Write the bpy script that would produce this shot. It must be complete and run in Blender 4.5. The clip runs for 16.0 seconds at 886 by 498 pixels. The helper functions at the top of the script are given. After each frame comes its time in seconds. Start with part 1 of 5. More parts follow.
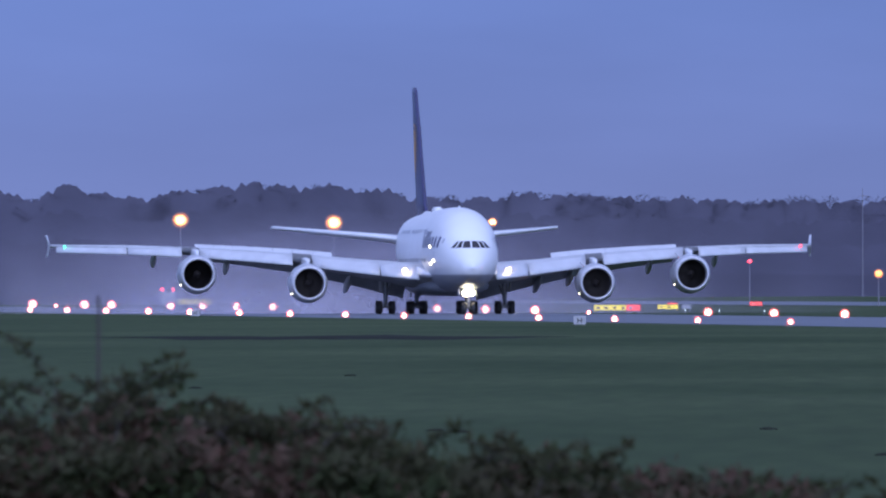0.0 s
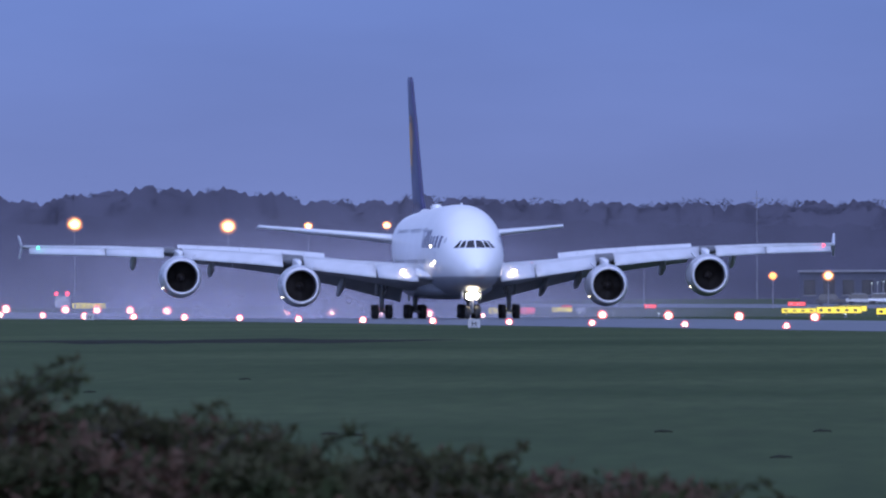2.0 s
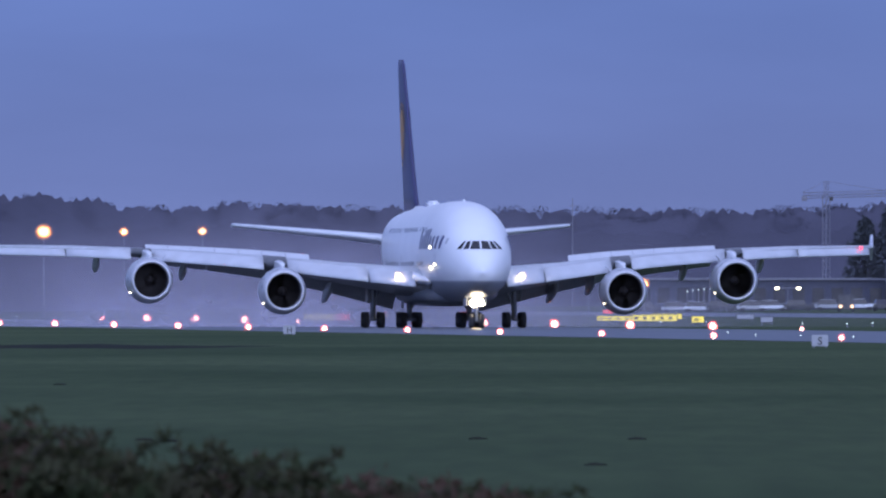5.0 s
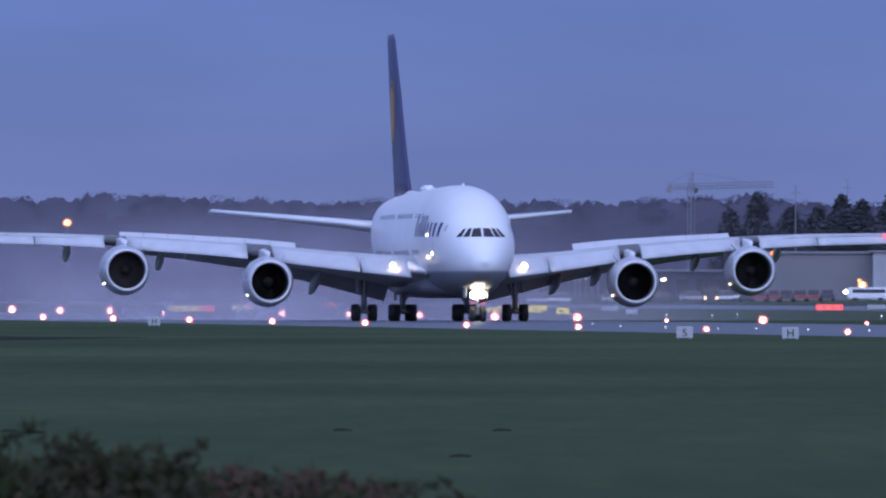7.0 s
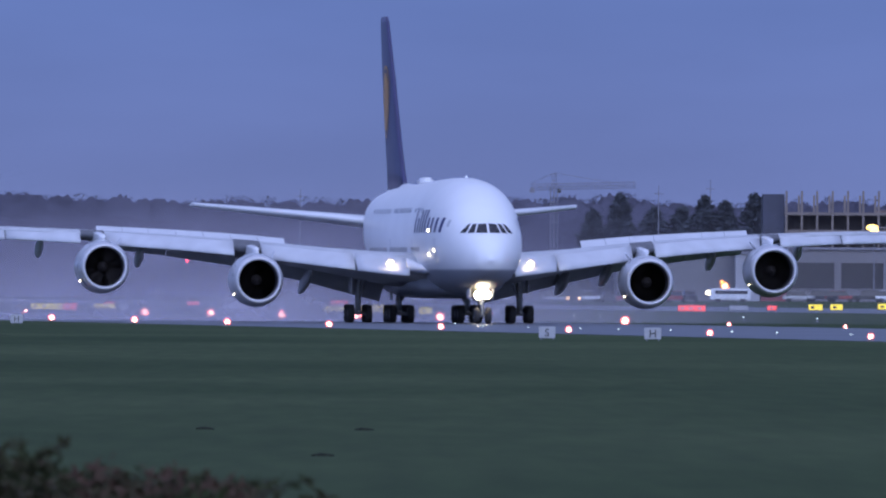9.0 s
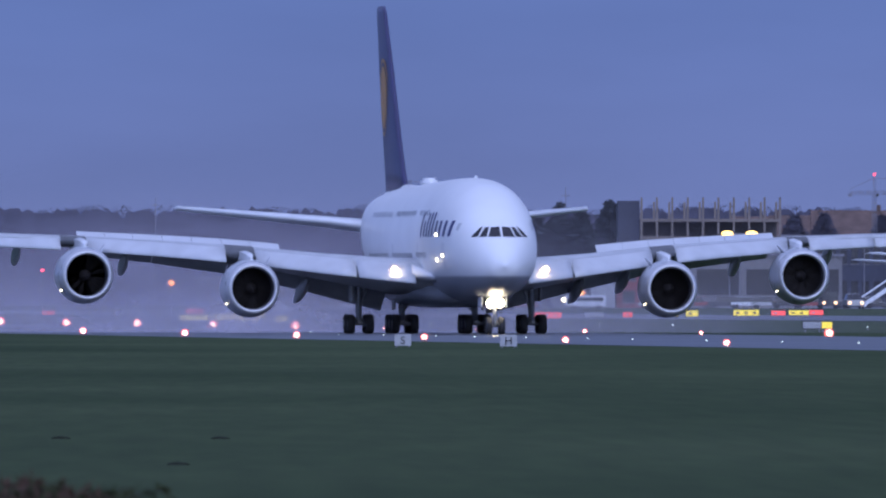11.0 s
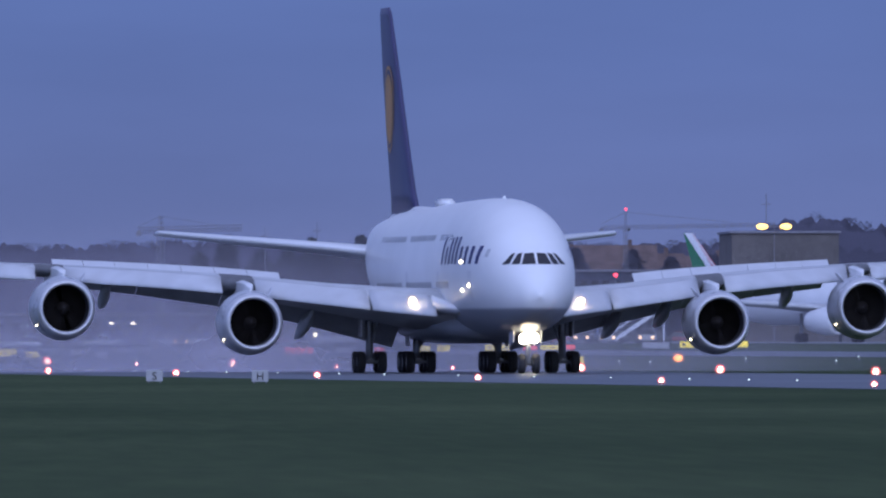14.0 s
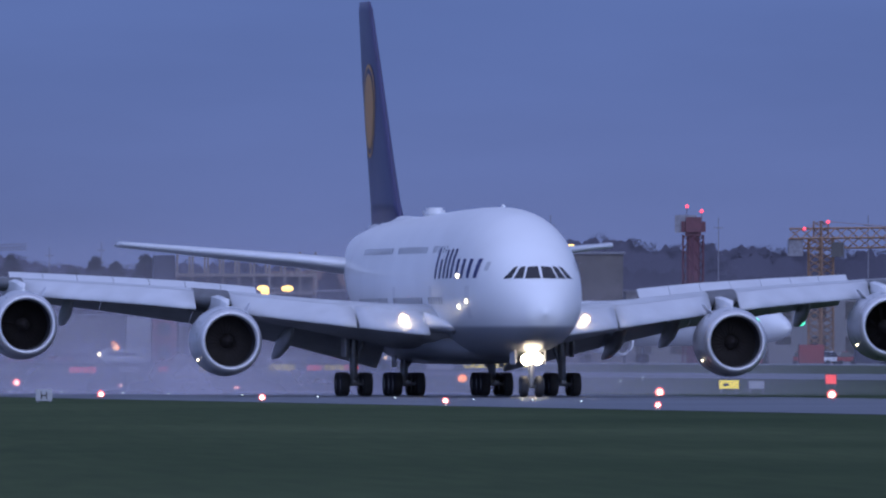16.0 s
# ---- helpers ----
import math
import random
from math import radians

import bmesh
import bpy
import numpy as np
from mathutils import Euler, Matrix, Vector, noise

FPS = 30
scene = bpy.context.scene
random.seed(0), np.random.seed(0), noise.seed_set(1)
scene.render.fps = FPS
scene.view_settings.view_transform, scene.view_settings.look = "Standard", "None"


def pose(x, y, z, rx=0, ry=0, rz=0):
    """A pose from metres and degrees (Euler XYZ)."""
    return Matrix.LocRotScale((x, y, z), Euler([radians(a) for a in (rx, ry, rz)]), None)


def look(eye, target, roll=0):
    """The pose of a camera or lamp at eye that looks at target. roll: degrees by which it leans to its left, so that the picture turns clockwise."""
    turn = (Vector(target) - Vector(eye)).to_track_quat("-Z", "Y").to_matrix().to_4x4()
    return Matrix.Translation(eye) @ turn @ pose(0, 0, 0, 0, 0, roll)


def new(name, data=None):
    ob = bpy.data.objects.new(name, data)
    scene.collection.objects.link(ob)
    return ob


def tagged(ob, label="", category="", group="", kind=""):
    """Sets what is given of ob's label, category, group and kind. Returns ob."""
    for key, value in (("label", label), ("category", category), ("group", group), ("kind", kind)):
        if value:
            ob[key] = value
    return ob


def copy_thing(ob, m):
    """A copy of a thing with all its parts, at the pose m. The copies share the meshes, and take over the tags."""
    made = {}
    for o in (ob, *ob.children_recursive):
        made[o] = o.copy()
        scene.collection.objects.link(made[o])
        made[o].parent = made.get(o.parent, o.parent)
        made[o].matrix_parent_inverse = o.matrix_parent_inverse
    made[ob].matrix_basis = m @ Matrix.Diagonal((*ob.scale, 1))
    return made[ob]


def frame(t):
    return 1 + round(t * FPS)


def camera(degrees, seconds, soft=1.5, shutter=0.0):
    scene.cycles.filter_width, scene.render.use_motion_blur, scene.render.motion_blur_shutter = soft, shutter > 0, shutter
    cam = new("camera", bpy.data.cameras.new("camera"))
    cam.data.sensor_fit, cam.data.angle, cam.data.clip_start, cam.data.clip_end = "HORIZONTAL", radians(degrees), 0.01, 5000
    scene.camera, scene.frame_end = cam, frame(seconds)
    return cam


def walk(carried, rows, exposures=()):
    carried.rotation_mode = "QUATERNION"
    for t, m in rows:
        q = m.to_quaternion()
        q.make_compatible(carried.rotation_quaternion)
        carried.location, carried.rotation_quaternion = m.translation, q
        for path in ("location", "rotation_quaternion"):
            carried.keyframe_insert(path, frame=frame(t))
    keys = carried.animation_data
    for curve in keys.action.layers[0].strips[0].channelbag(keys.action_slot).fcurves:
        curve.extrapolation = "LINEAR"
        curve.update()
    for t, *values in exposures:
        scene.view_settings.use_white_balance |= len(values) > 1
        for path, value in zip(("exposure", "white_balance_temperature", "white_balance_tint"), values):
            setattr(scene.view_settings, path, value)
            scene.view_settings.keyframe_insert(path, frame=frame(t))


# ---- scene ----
cam = camera(2.8975, 16.0, soft=2.2)
EYE = 2.4
# seconds, yaw, pitch, lean in degrees of a camera on a tripod that pans after the aircraft
PATH = [
    (0, 1.3913, 0.1375, -0.069),
    (0.5, 1.3199, 0.1383, -0.156),
    (1, 1.2503, 0.1415, -0.107),
    (1.5, 1.1443, 0.1388, -0.187),
    (2, 1.0453, 0.1474, -0.205),
    (2.5, 0.9912, 0.1352, -0.189),
    (3, 0.9026, 0.1519, -0.093),
    (3.5, 0.7822, 0.1420, -0.074),
    (4, 0.6653, 0.1585, -0.044),
    (4.2, 0.6182, 0.1691, -0.007),
    (6.3, 0.1538, 0.1605, 0.062),
    (6.5, 0.1042, 0.1573, 0.095),
    (7, 0.0000, 0.1405, 0.052),
    (7.5, -0.1132, 0.1362, 0.144),
    (8, -0.2436, 0.1388, 0.290),
    (8.5, -0.3451, 0.1399, 0.378),
    (9, -0.4488, 0.1399, 0.332),
    (9.2, -0.4860, 0.1379, 0.241),
    (11.5, -1.0421, 0.1843, 0.009),
    (12, -1.1812, 0.1994, -0.049),
    (12.5, -1.3165, 0.2031, 0.024),
    (13, -1.4309, 0.2158, 0.068),
    (13.5, -1.5784, 0.2624, -0.066),
    (14, -1.7352, 0.2824, -0.070),
    (14.5, -1.9090, 0.2908, -0.073),
    (15, -2.1024, 0.3101, -0.098),
    (15.5, -2.2648, 0.3213, 0.012),
    (16, -2.4407, 0.3480, 0.092),
]
# a long lens at a small stop: the bushes close by are a little out of focus
cam.data.dof.use_dof = True
cam.data.dof.focus_distance = 1350
cam.data.dof.aperture_fstop = 22
walk(cam, [(t, pose(0, 0, EYE, 90 + p, 0, a) @ pose(0, 0, 0, 0, 0, r)) for t, a, p, r in PATH],
     [(0, 0.38), (4, 0.26), (7, 0.17), (9, 0.15), (12, 0.05), (14.5, -0.10), (16, -0.16)])

# ---------------------------------------------------------------- sky and light
world = bpy.data.worlds.new("dusk_sky")
scene.world = world
world.use_nodes = True
wn, wl = world.node_tree.nodes, world.node_tree.links
wn.clear()
w_out = wn.new("ShaderNodeOutputWorld")
w_bg = wn.new("ShaderNodeBackground")
w_tc = wn.new("ShaderNodeTexCoord")
w_sep = wn.new("ShaderNodeSeparateXYZ")
wl.new(w_tc.outputs["Generated"], w_sep.inputs[0])
# colour by height over the horizon
w_ramp = wn.new("ShaderNodeValToRGB")
w_ramp.color_ramp.elements[0].position = 0.0
w_ramp.color_ramp.elements[0].color = (0.150, 0.188, 0.415, 1)
w_ramp.color_ramp.elements[1].position = 1.0
w_ramp.color_ramp.elements[1].color = (0.36, 0.42, 0.74, 1)
e = w_ramp.color_ramp.elements.new(0.018)
e.color = (0.122, 0.188, 0.470, 1)
e = w_ramp.color_ramp.elements.new(0.12)
e.color = (0.150, 0.218, 0.500, 1)
wl.new(w_sep.outputs["Z"], w_ramp.inputs[0])
# thin streaks of cloud
w_map = wn.new("ShaderNodeMapping")
w_map.inputs["Scale"].default_value = (14, 14, 62)
wl.new(w_tc.outputs["Generated"], w_map.inputs[0])
w_noise = wn.new("ShaderNodeTexNoise")
w_noise.inputs["Scale"].default_value = 1.6
w_noise.inputs["Detail"].default_value = 5
wl.new(w_map.outputs[0], w_noise.inputs["Vector"])
w_cl = wn.new("ShaderNodeMapRange")
w_cl.inputs["From Min"].default_value, w_cl.inputs["From Max"].default_value = 0.3, 0.7
w_cl.inputs["To Min"].default_value, w_cl.inputs["To Max"].default_value = 0.91, 1.08
wl.new(w_noise.outputs[0], w_cl.inputs[0])
w_mul = wn.new("ShaderNodeMixRGB")
w_mul.blend_type = "MULTIPLY"
w_mul.inputs[0].default_value = 1
wl.new(w_ramp.outputs[0], w_mul.inputs[1])
wl.new(w_cl.outputs[0], w_mul.inputs[2])
# the afterglow: the sky behind the camera is the brighter half
w_glow = wn.new("ShaderNodeMapRange")
w_glow.interpolation_type = "SMOOTHSTEP"
w_glow.inputs["From Min"].default_value, w_glow.inputs["From Max"].default_value = 0.55, -0.95
w_glow.inputs["To Min"].default_value, w_glow.inputs["To Max"].default_value = 1.0, 2.6
wl.new(w_sep.outputs["Y"], w_glow.inputs[0])
wl.new(w_mul.outputs[0], w_bg.inputs[0])
wl.new(w_glow.outputs[0], w_bg.inputs[1])
wl.new(w_bg.outputs[0], w_out.inputs[0])

sun_data = bpy.data.lights.new("afterglow", "SUN")
sun_data.energy, sun_data.angle, sun_data.color = 0.75, radians(50), (0.80, 0.86, 1.0)
new("afterglow", sun_data).matrix_world = look((30, -200, 75), (0, 0, 0))


# ---------------------------------------------------------------- materials
def material(name, color, rough=0.6, metal=0.0, vary=0.15, scale=2.0, bump=0.0, island=0.0, color2=None, stretch=(1, 1, 1), coat=0.0, fine=0.0, spec=0.5, rvar=0.12, famp=0.3, fstretch=(1, 1, 1)):
    m = bpy.data.materials.new(name)
    m.use_nodes = True
    n, l = m.node_tree.nodes, m.node_tree.links
    b = n["Principled BSDF"]
    b.inputs["Roughness"].default_value, b.inputs["Metallic"].default_value = rough, metal
    b.inputs["Coat Weight"].default_value = coat
    b.inputs["Specular IOR Level"].default_value = spec
    tc, mp, nz = n.new("ShaderNodeTexCoord"), n.new("ShaderNodeMapping"), n.new("ShaderNodeTexNoise")
    mp.inputs["Scale"].default_value = stretch
    nz.inputs["Scale"].default_value, nz.inputs["Detail"].default_value = scale, 6
    l.new(tc.outputs["Object"], mp.inputs[0]), l.new(mp.outputs[0], nz.inputs["Vector"])
    mix = n.new("ShaderNodeMixRGB")
    c2 = color2 or tuple(min(1, c * (1 + vary)) for c in color)
    c1 = color if color2 else tuple(c * (1 - vary) for c in color)
    mix.inputs[1].default_value, mix.inputs[2].default_value = (*c1, 1), (*c2, 1)
    rg = n.new("ShaderNodeMapRange")
    rg.inputs["From Min"].default_value, rg.inputs["From Max"].default_value = 0.32, 0.68
    l.new(nz.outputs[0], rg.inputs[0]), l.new(rg.outputs[0], mix.inputs[0])
    out = mix.outputs[0]
    if fine:
        n2 = n.new("ShaderNodeTexNoise")
        n2.inputs["Scale"].default_value, n2.inputs["Detail"].default_value = fine, 4
        mp2 = n.new("ShaderNodeMapping")
        mp2.inputs["Scale"].default_value = fstretch
        l.new(tc.outputs["Object"], mp2.inputs[0]), l.new(mp2.outputs[0], n2.inputs["Vector"])
        r2 = n.new("ShaderNodeMapRange")
        r2.inputs["To Min"].default_value, r2.inputs["To Max"].default_value = 1 - famp, 1 + famp
        l.new(n2.outputs[0], r2.inputs[0])
        m2 = n.new("ShaderNodeMixRGB")
        m2.blend_type, m2.inputs[0].default_value = "MULTIPLY", 1
        l.new(out, m2.inputs[1]), l.new(r2.outputs[0], m2.inputs[2])
        out = m2.outputs[0]
    if island:
        geo, hs, rr = n.new("ShaderNodeNewGeometry"), n.new("ShaderNodeHueSaturation"), n.new("ShaderNodeMapRange")
        rr.inputs["To Min"].default_value, rr.inputs["To Max"].default_value = 1 - island, 1 + island
        l.new(geo.outputs["Random Per Island"], rr.inputs[0]), l.new(rr.outputs[0], hs.inputs["Value"])
        l.new(out, hs.inputs["Color"])
        out = hs.outputs[0]
    l.new(out, b.inputs["Base Color"])
    rv = n.new("ShaderNodeMapRange")
    rv.inputs["To Min"].default_value, rv.inputs["To Max"].default_value = max(0.02, rough - rvar), min(1, rough + rvar)
    l.new(nz.outputs[0], rv.inputs[0]), l.new(rv.outputs[0], b.inputs["Roughness"])
    if bump:
        bp = n.new("ShaderNodeBump")
        bp.inputs["Strength"].default_value = bump
        l.new(nz.outputs[0], bp.inputs["Height"]), l.new(bp.outputs[0], b.inputs["Normal"])
    return m


def lamp_material(name, color, strength):
    m = bpy.data.materials.new(name)
    m.use_nodes = True
    b = m.node_tree.nodes["Principled BSDF"]
    b.inputs["Base Color"].default_value = (*color, 1)
    b.inputs["Emission Color"].default_value = (*color, 1)
    b.inputs["Emission Strength"].default_value = strength
    b.inputs["Roughness"].default_value = 0.3
    return m


def two_tone(name, low, high, line, rough):
    """Paint that changes colour at a height over the thing's base."""
    m = material(name, high, rough, vary=0.03, scale=0.25, coat=0.15, rvar=0.02)
    n, l = m.node_tree.nodes, m.node_tree.links
    tc, sp, st, mx = n.new("ShaderNodeTexCoord"), n.new("ShaderNodeSeparateXYZ"), n.new("ShaderNodeMapRange"), n.new("ShaderNodeMixRGB")
    l.new(tc.outputs["Object"], sp.inputs[0]), l.new(sp.outputs["Z"], st.inputs[0])
    st.inputs["From Min"].default_value, st.inputs["From Max"].default_value = line - 0.1, line + 0.1
    b = n["Principled BSDF"]
    src = b.inputs["Base Color"].links[0].from_socket
    mx.inputs[1].default_value = (*low, 1)
    l.new(st.outputs[0], mx.inputs[0]), l.new(src, mx.inputs[2]), l.new(mx.outputs[0], b.inputs["Base Color"])
    return m


GRASS = material("grass", (0.029, 0.049, 0.018), 0.95, color2=(0.060, 0.084, 0.038), scale=0.05, stretch=(0.7, 0.2, 1), fine=1.3, spec=0.06, famp=0.32, fstretch=(1, 0.05, 1))
ASPHALT = material("wet_asphalt", (0.050, 0.052, 0.060), 0.34, vary=0.25, scale=0.05, fine=0.6)
CONCRETE = material("apron_concrete", (0.16, 0.165, 0.18), 0.45, vary=0.2, scale=0.03, fine=0.4)
# earth of the mounds and strip, also the shade filling inside the brambles
SOIL_AND_SHADE = material("dark_soil_and_shade", (0.021, 0.024, 0.017), 0.95, vary=0.4, scale=1.2, bump=0.4, spec=0.05)
HULL = two_tone("fuselage_paint", (0.29, 0.31, 0.35), (0.82, 0.84, 0.86), 4.05, 0.36)
WHITE = material("white_paint", (0.78, 0.80, 0.83), 0.32, vary=0.05, scale=0.5, coat=0.3)
SLAT = material("slat_paint", (0.54, 0.56, 0.60), 0.36, vary=0.07, scale=0.7, coat=0.1)
WING_GREY = material("wing_grey_paint", (0.52, 0.54, 0.57), 0.38, vary=0.12, scale=0.8)
# grey composite edge, darkened further for the shade in the slat gaps
EDGE_SHADE_GREY = material("shaded_edge_grey", (0.13, 0.135, 0.15), 0.6, vary=0.15, scale=1.5)
NACELLE = material("nacelle_paint", (0.48, 0.50, 0.55), 0.3, vary=0.08, scale=1.0, coat=0.3)
LIP = material("polished_lip", (0.62, 0.63, 0.67), 0.38, metal=0.5, vary=0.05)
DARK_METAL = material("dark_duct", (0.062, 0.059, 0.066), 0.7, spec=0.2, vary=0.2)
BLADE = material("fan_blade", (0.034, 0.030, 0.031), 0.7, spec=0.15, vary=0.2)
BLUE = material("tail_blue_paint", (0.034, 0.034, 0.110), 0.40, vary=0.1, scale=0.4, coat=0.15, rvar=0.05)
YELLOW = material("tail_yellow_paint", (0.52, 0.27, 0.08), 0.4, vary=0.05)
TITLE = material("title_blue_paint", (0.020, 0.026, 0.14), 0.4, vary=0.05)
GLASS_DARK = material("dark_glazing", (0.022, 0.022, 0.030), 0.10, vary=0.1)
RUBBER = material("tyre_rubber", (0.030, 0.030, 0.032), 0.75, vary=0.3, scale=6)
STEEL = material("gear_steel", (0.20, 0.21, 0.23), 0.4, metal=0.5, vary=0.2)
# twig colour carries a bluish tint for the haze of distance
WOOD_HAZED = material("haze_tinted_bare_twigs", (0.080, 0.079, 0.108), 0.95, vary=0.15, scale=0.06, island=0.10, spec=0.05)
# needles made bluer, with haze put into their colour
EVERGREEN_HAZED = material("haze_tinted_needles", (0.046, 0.054, 0.062), 0.9, vary=0.3, scale=0.3, island=0.35)
BARK = material("bark", (0.055, 0.045, 0.042), 0.9, vary=0.3, scale=4, bump=0.4)
LEAF = material("bramble_leaf", (0.031, 0.048, 0.017), 0.75, color2=(0.072, 0.056, 0.036), scale=2.4, island=0.25, spec=0.12)
LEAF_RED = material("bramble_leaf_autumn", (0.104, 0.057, 0.042), 0.75, color2=(0.072, 0.056, 0.036), scale=2.5, island=0.25, spec=0.12)
POST_WOOD = material("weathered_stake", (0.08, 0.065, 0.055), 0.85, vary=0.3, scale=8, bump=0.3)
CLADDING = material("pale_cladding", (0.19, 0.185, 0.195), 0.6, vary=0.12, scale=0.15)
BLOCK = material("beige_grey_render", (0.125, 0.112, 0.105), 0.8, vary=0.25, scale=0.12, fine=0.8)
PALE_PANEL = material("pale_panel", (0.36, 0.36, 0.39), 0.6, vary=0.1, scale=0.3)
RED_PANEL = material("red_cladding", (0.26, 0.05, 0.055), 0.5, vary=0.15, scale=0.3)
BEIGE = material("beige_concrete", (0.20, 0.165, 0.14), 0.7, vary=0.15, scale=0.2)
# tile red is muted, the haze over the houses being in its colour
BRICK_RED_HAZED = material("hazed_roof_tile_red", (0.125, 0.082, 0.070), 0.8, vary=0.25, scale=0.6)
DARK_WALL = material("slate_blue_cladding", (0.05, 0.055, 0.085), 0.6, vary=0.2, scale=0.2)
# steel grey lightened towards the sky to stand for haze
CRANE_GREY_HAZED = material("hazed_grey_steel", (0.20, 0.20, 0.23), 0.6, vary=0.2)
CRANE_ORANGE = material("crane_orange_steel", (0.25, 0.15, 0.09), 0.6, vary=0.2)
# tower red dulled and blued, haze included in the colour
TOWER_RED_HAZED = material("hazed_tower_red_paint", (0.125, 0.042, 0.055), 0.6, vary=0.2)
SIGN_WHITE = material("sign_white_face", (0.40, 0.41, 0.43), 0.5, vary=0.08, scale=4)
SIGN_BLACK = material("sign_black", (0.02, 0.02, 0.022), 0.6, vary=0.1)
CAR_SILVER = material("silver_car_paint", (0.40, 0.41, 0.43), 0.3, metal=0.4, vary=0.1)
CAR_RED = material("red_car_paint", (0.28, 0.03, 0.035), 0.3, vary=0.1, coat=0.4)
CAR_DARK = material("dark_car_paint", (0.03, 0.032, 0.04), 0.3, vary=0.1, coat=0.4)
DOOR = material("door_paint", (0.66, 0.68, 0.71), 0.36, vary=0.05, scale=0.8)
FLAG_GREEN = material("fin_green_paint", (0.02, 0.20, 0.085), 0.35, vary=0.08)
FLAG_RED = material("fin_red_paint", (0.50, 0.03, 0.035), 0.35, vary=0.08)


def spray_material():
    """Thin drifting spray: soft, patchy, mostly clear, thinning out upwards and sideways."""
    m = material("water_spray", (0.56, 0.53, 0.64), 0.95, vary=0.04, spec=0.0)
    n, l = m.node_tree.nodes, m.node_tree.links
    b, out = n["Principled BSDF"], n["Material Output"]
    tc, sp = n.new("ShaderNodeTexCoord"), n.new("ShaderNodeSeparateXYZ")
    l.new(tc.outputs["Object"], sp.inputs[0])

    def calc(op, a, c):
        q = n.new("ShaderNodeMath")
        q.operation = op
        for i, v in enumerate((a, c)):
            if isinstance(v, (int, float)):
                q.inputs[i].default_value = v
            else:
                l.new(v, q.inputs[i])
        return q.outputs[0]
    nz = n.new("ShaderNodeTexNoise")
    nz.inputs["Scale"].default_value, nz.inputs["Detail"].default_value = 0.11, 4
    l.new(tc.outputs["Object"], nz.inputs["Vector"])
    gx = calc("POWER", calc("DIVIDE", calc("ADD", sp.outputs["X"], 6), 28), 2)
    gz = calc("POWER", calc("DIVIDE", sp.outputs["Z"], 5.6), 2)
    fall = calc("POWER", 2.718, calc("MULTIPLY", calc("ADD", gx, gz), -1))
    patch = n.new("ShaderNodeMapRange")
    patch.inputs["From Min"].default_value, patch.inputs["From Max"].default_value = 0.25, 0.75
    patch.inputs["To Min"].default_value, patch.inputs["To Max"].default_value = 0.18, 0.52
    l.new(nz.outputs[0], patch.inputs[0])
    l.new(calc("MULTIPLY", fall, patch.outputs[0]), b.inputs["Alpha"])
    return m


SPRAY = spray_material()


def let_light_through(m, color, share):
    """Thin twigs and leaves pass some of the light on."""
    n, l = m.node_tree.nodes, m.node_tree.links
    tr, mx = n.new("ShaderNodeBsdfTranslucent"), n.new("ShaderNodeMixShader")
    tr.inputs["Color"].default_value = (*color, 1)
    mx.inputs[0].default_value = share
    l.new(n["Principled BSDF"].outputs[0], mx.inputs[1]), l.new(tr.outputs[0], mx.inputs[2])
    l.new(mx.outputs[0], n["Material Output"].inputs["Surface"])




def even_shading(m, up):
    """Twigs far finer than the mesh: the mass takes light like a rough bank, with no facets."""
    n, l = m.node_tree.nodes, m.node_tree.links
    nv = n.new("ShaderNodeCombineXYZ")
    nv.inputs[1].default_value, nv.inputs[2].default_value = -math.sqrt(1 - up * up), up
    l.new(nv.outputs[0], n["Principled BSDF"].inputs["Normal"])


def softer_shading(m, share):
    """Small curled leaves: the mesh's facets count for less than the mass they belong to."""
    n, l = m.node_tree.nodes, m.node_tree.links
    geo, sc, ad, nm = n.new("ShaderNodeNewGeometry"), n.new("ShaderNodeVectorMath"), n.new("ShaderNodeVectorMath"), n.new("ShaderNodeVectorMath")
    sc.operation, ad.operation, nm.operation = "SCALE", "ADD", "NORMALIZE"
    sc.inputs["Scale"].default_value = share
    ad.inputs[1].default_value = (0, -0.6, 0.6)
    l.new(geo.outputs["Normal"], sc.inputs[0]), l.new(sc.outputs[0], ad.inputs[0]), l.new(ad.outputs[0], nm.inputs[0])
    l.new(nm.outputs[0], n["Principled BSDF"].inputs["Normal"])


even_shading(WOOD_HAZED, 0.55)
even_shading(EVERGREEN_HAZED, 0.5)
softer_shading(LEAF, 0.7)
softer_shading(LEAF_RED, 0.7)
let_light_through(LEAF, (0.060, 0.070, 0.024), 0.3)
let_light_through(LEAF_RED, (0.110, 0.060, 0.036), 0.3)

L_LANDING = lamp_material("landing_lamp", (1.0, 0.84, 0.60), 16)
L_SMALL = lamp_material("small_white_lamp", (1.0, 0.86, 0.62), 6)
L_TINY = lamp_material("tiny_lamp", (0.85, 1.0, 0.92), 1.5)
L_HEAD = lamp_material("headlamp", (1.0, 0.62, 0.36), 2.2)
L_EDGE = lamp_material("edge_lamp", (1.0, 0.27, 0.22), 3.4)
L_ORANGE = lamp_material("sodium_lamp", (1.0, 0.36, 0.10), 4.5)
L_YELLOW = lamp_material("flood_lamp", (1.0, 0.62, 0.15), 3.5)
L_RED = lamp_material("red_lamp", (1.0, 0.06, 0.10), 3)
L_GREEN = lamp_material("green_lamp", (0.08, 0.9, 0.5), 2.5)


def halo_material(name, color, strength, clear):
    """Glowing shell, mostly clear, added round a lamp to stand for its glare."""
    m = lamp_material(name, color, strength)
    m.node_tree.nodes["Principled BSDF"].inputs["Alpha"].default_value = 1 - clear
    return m


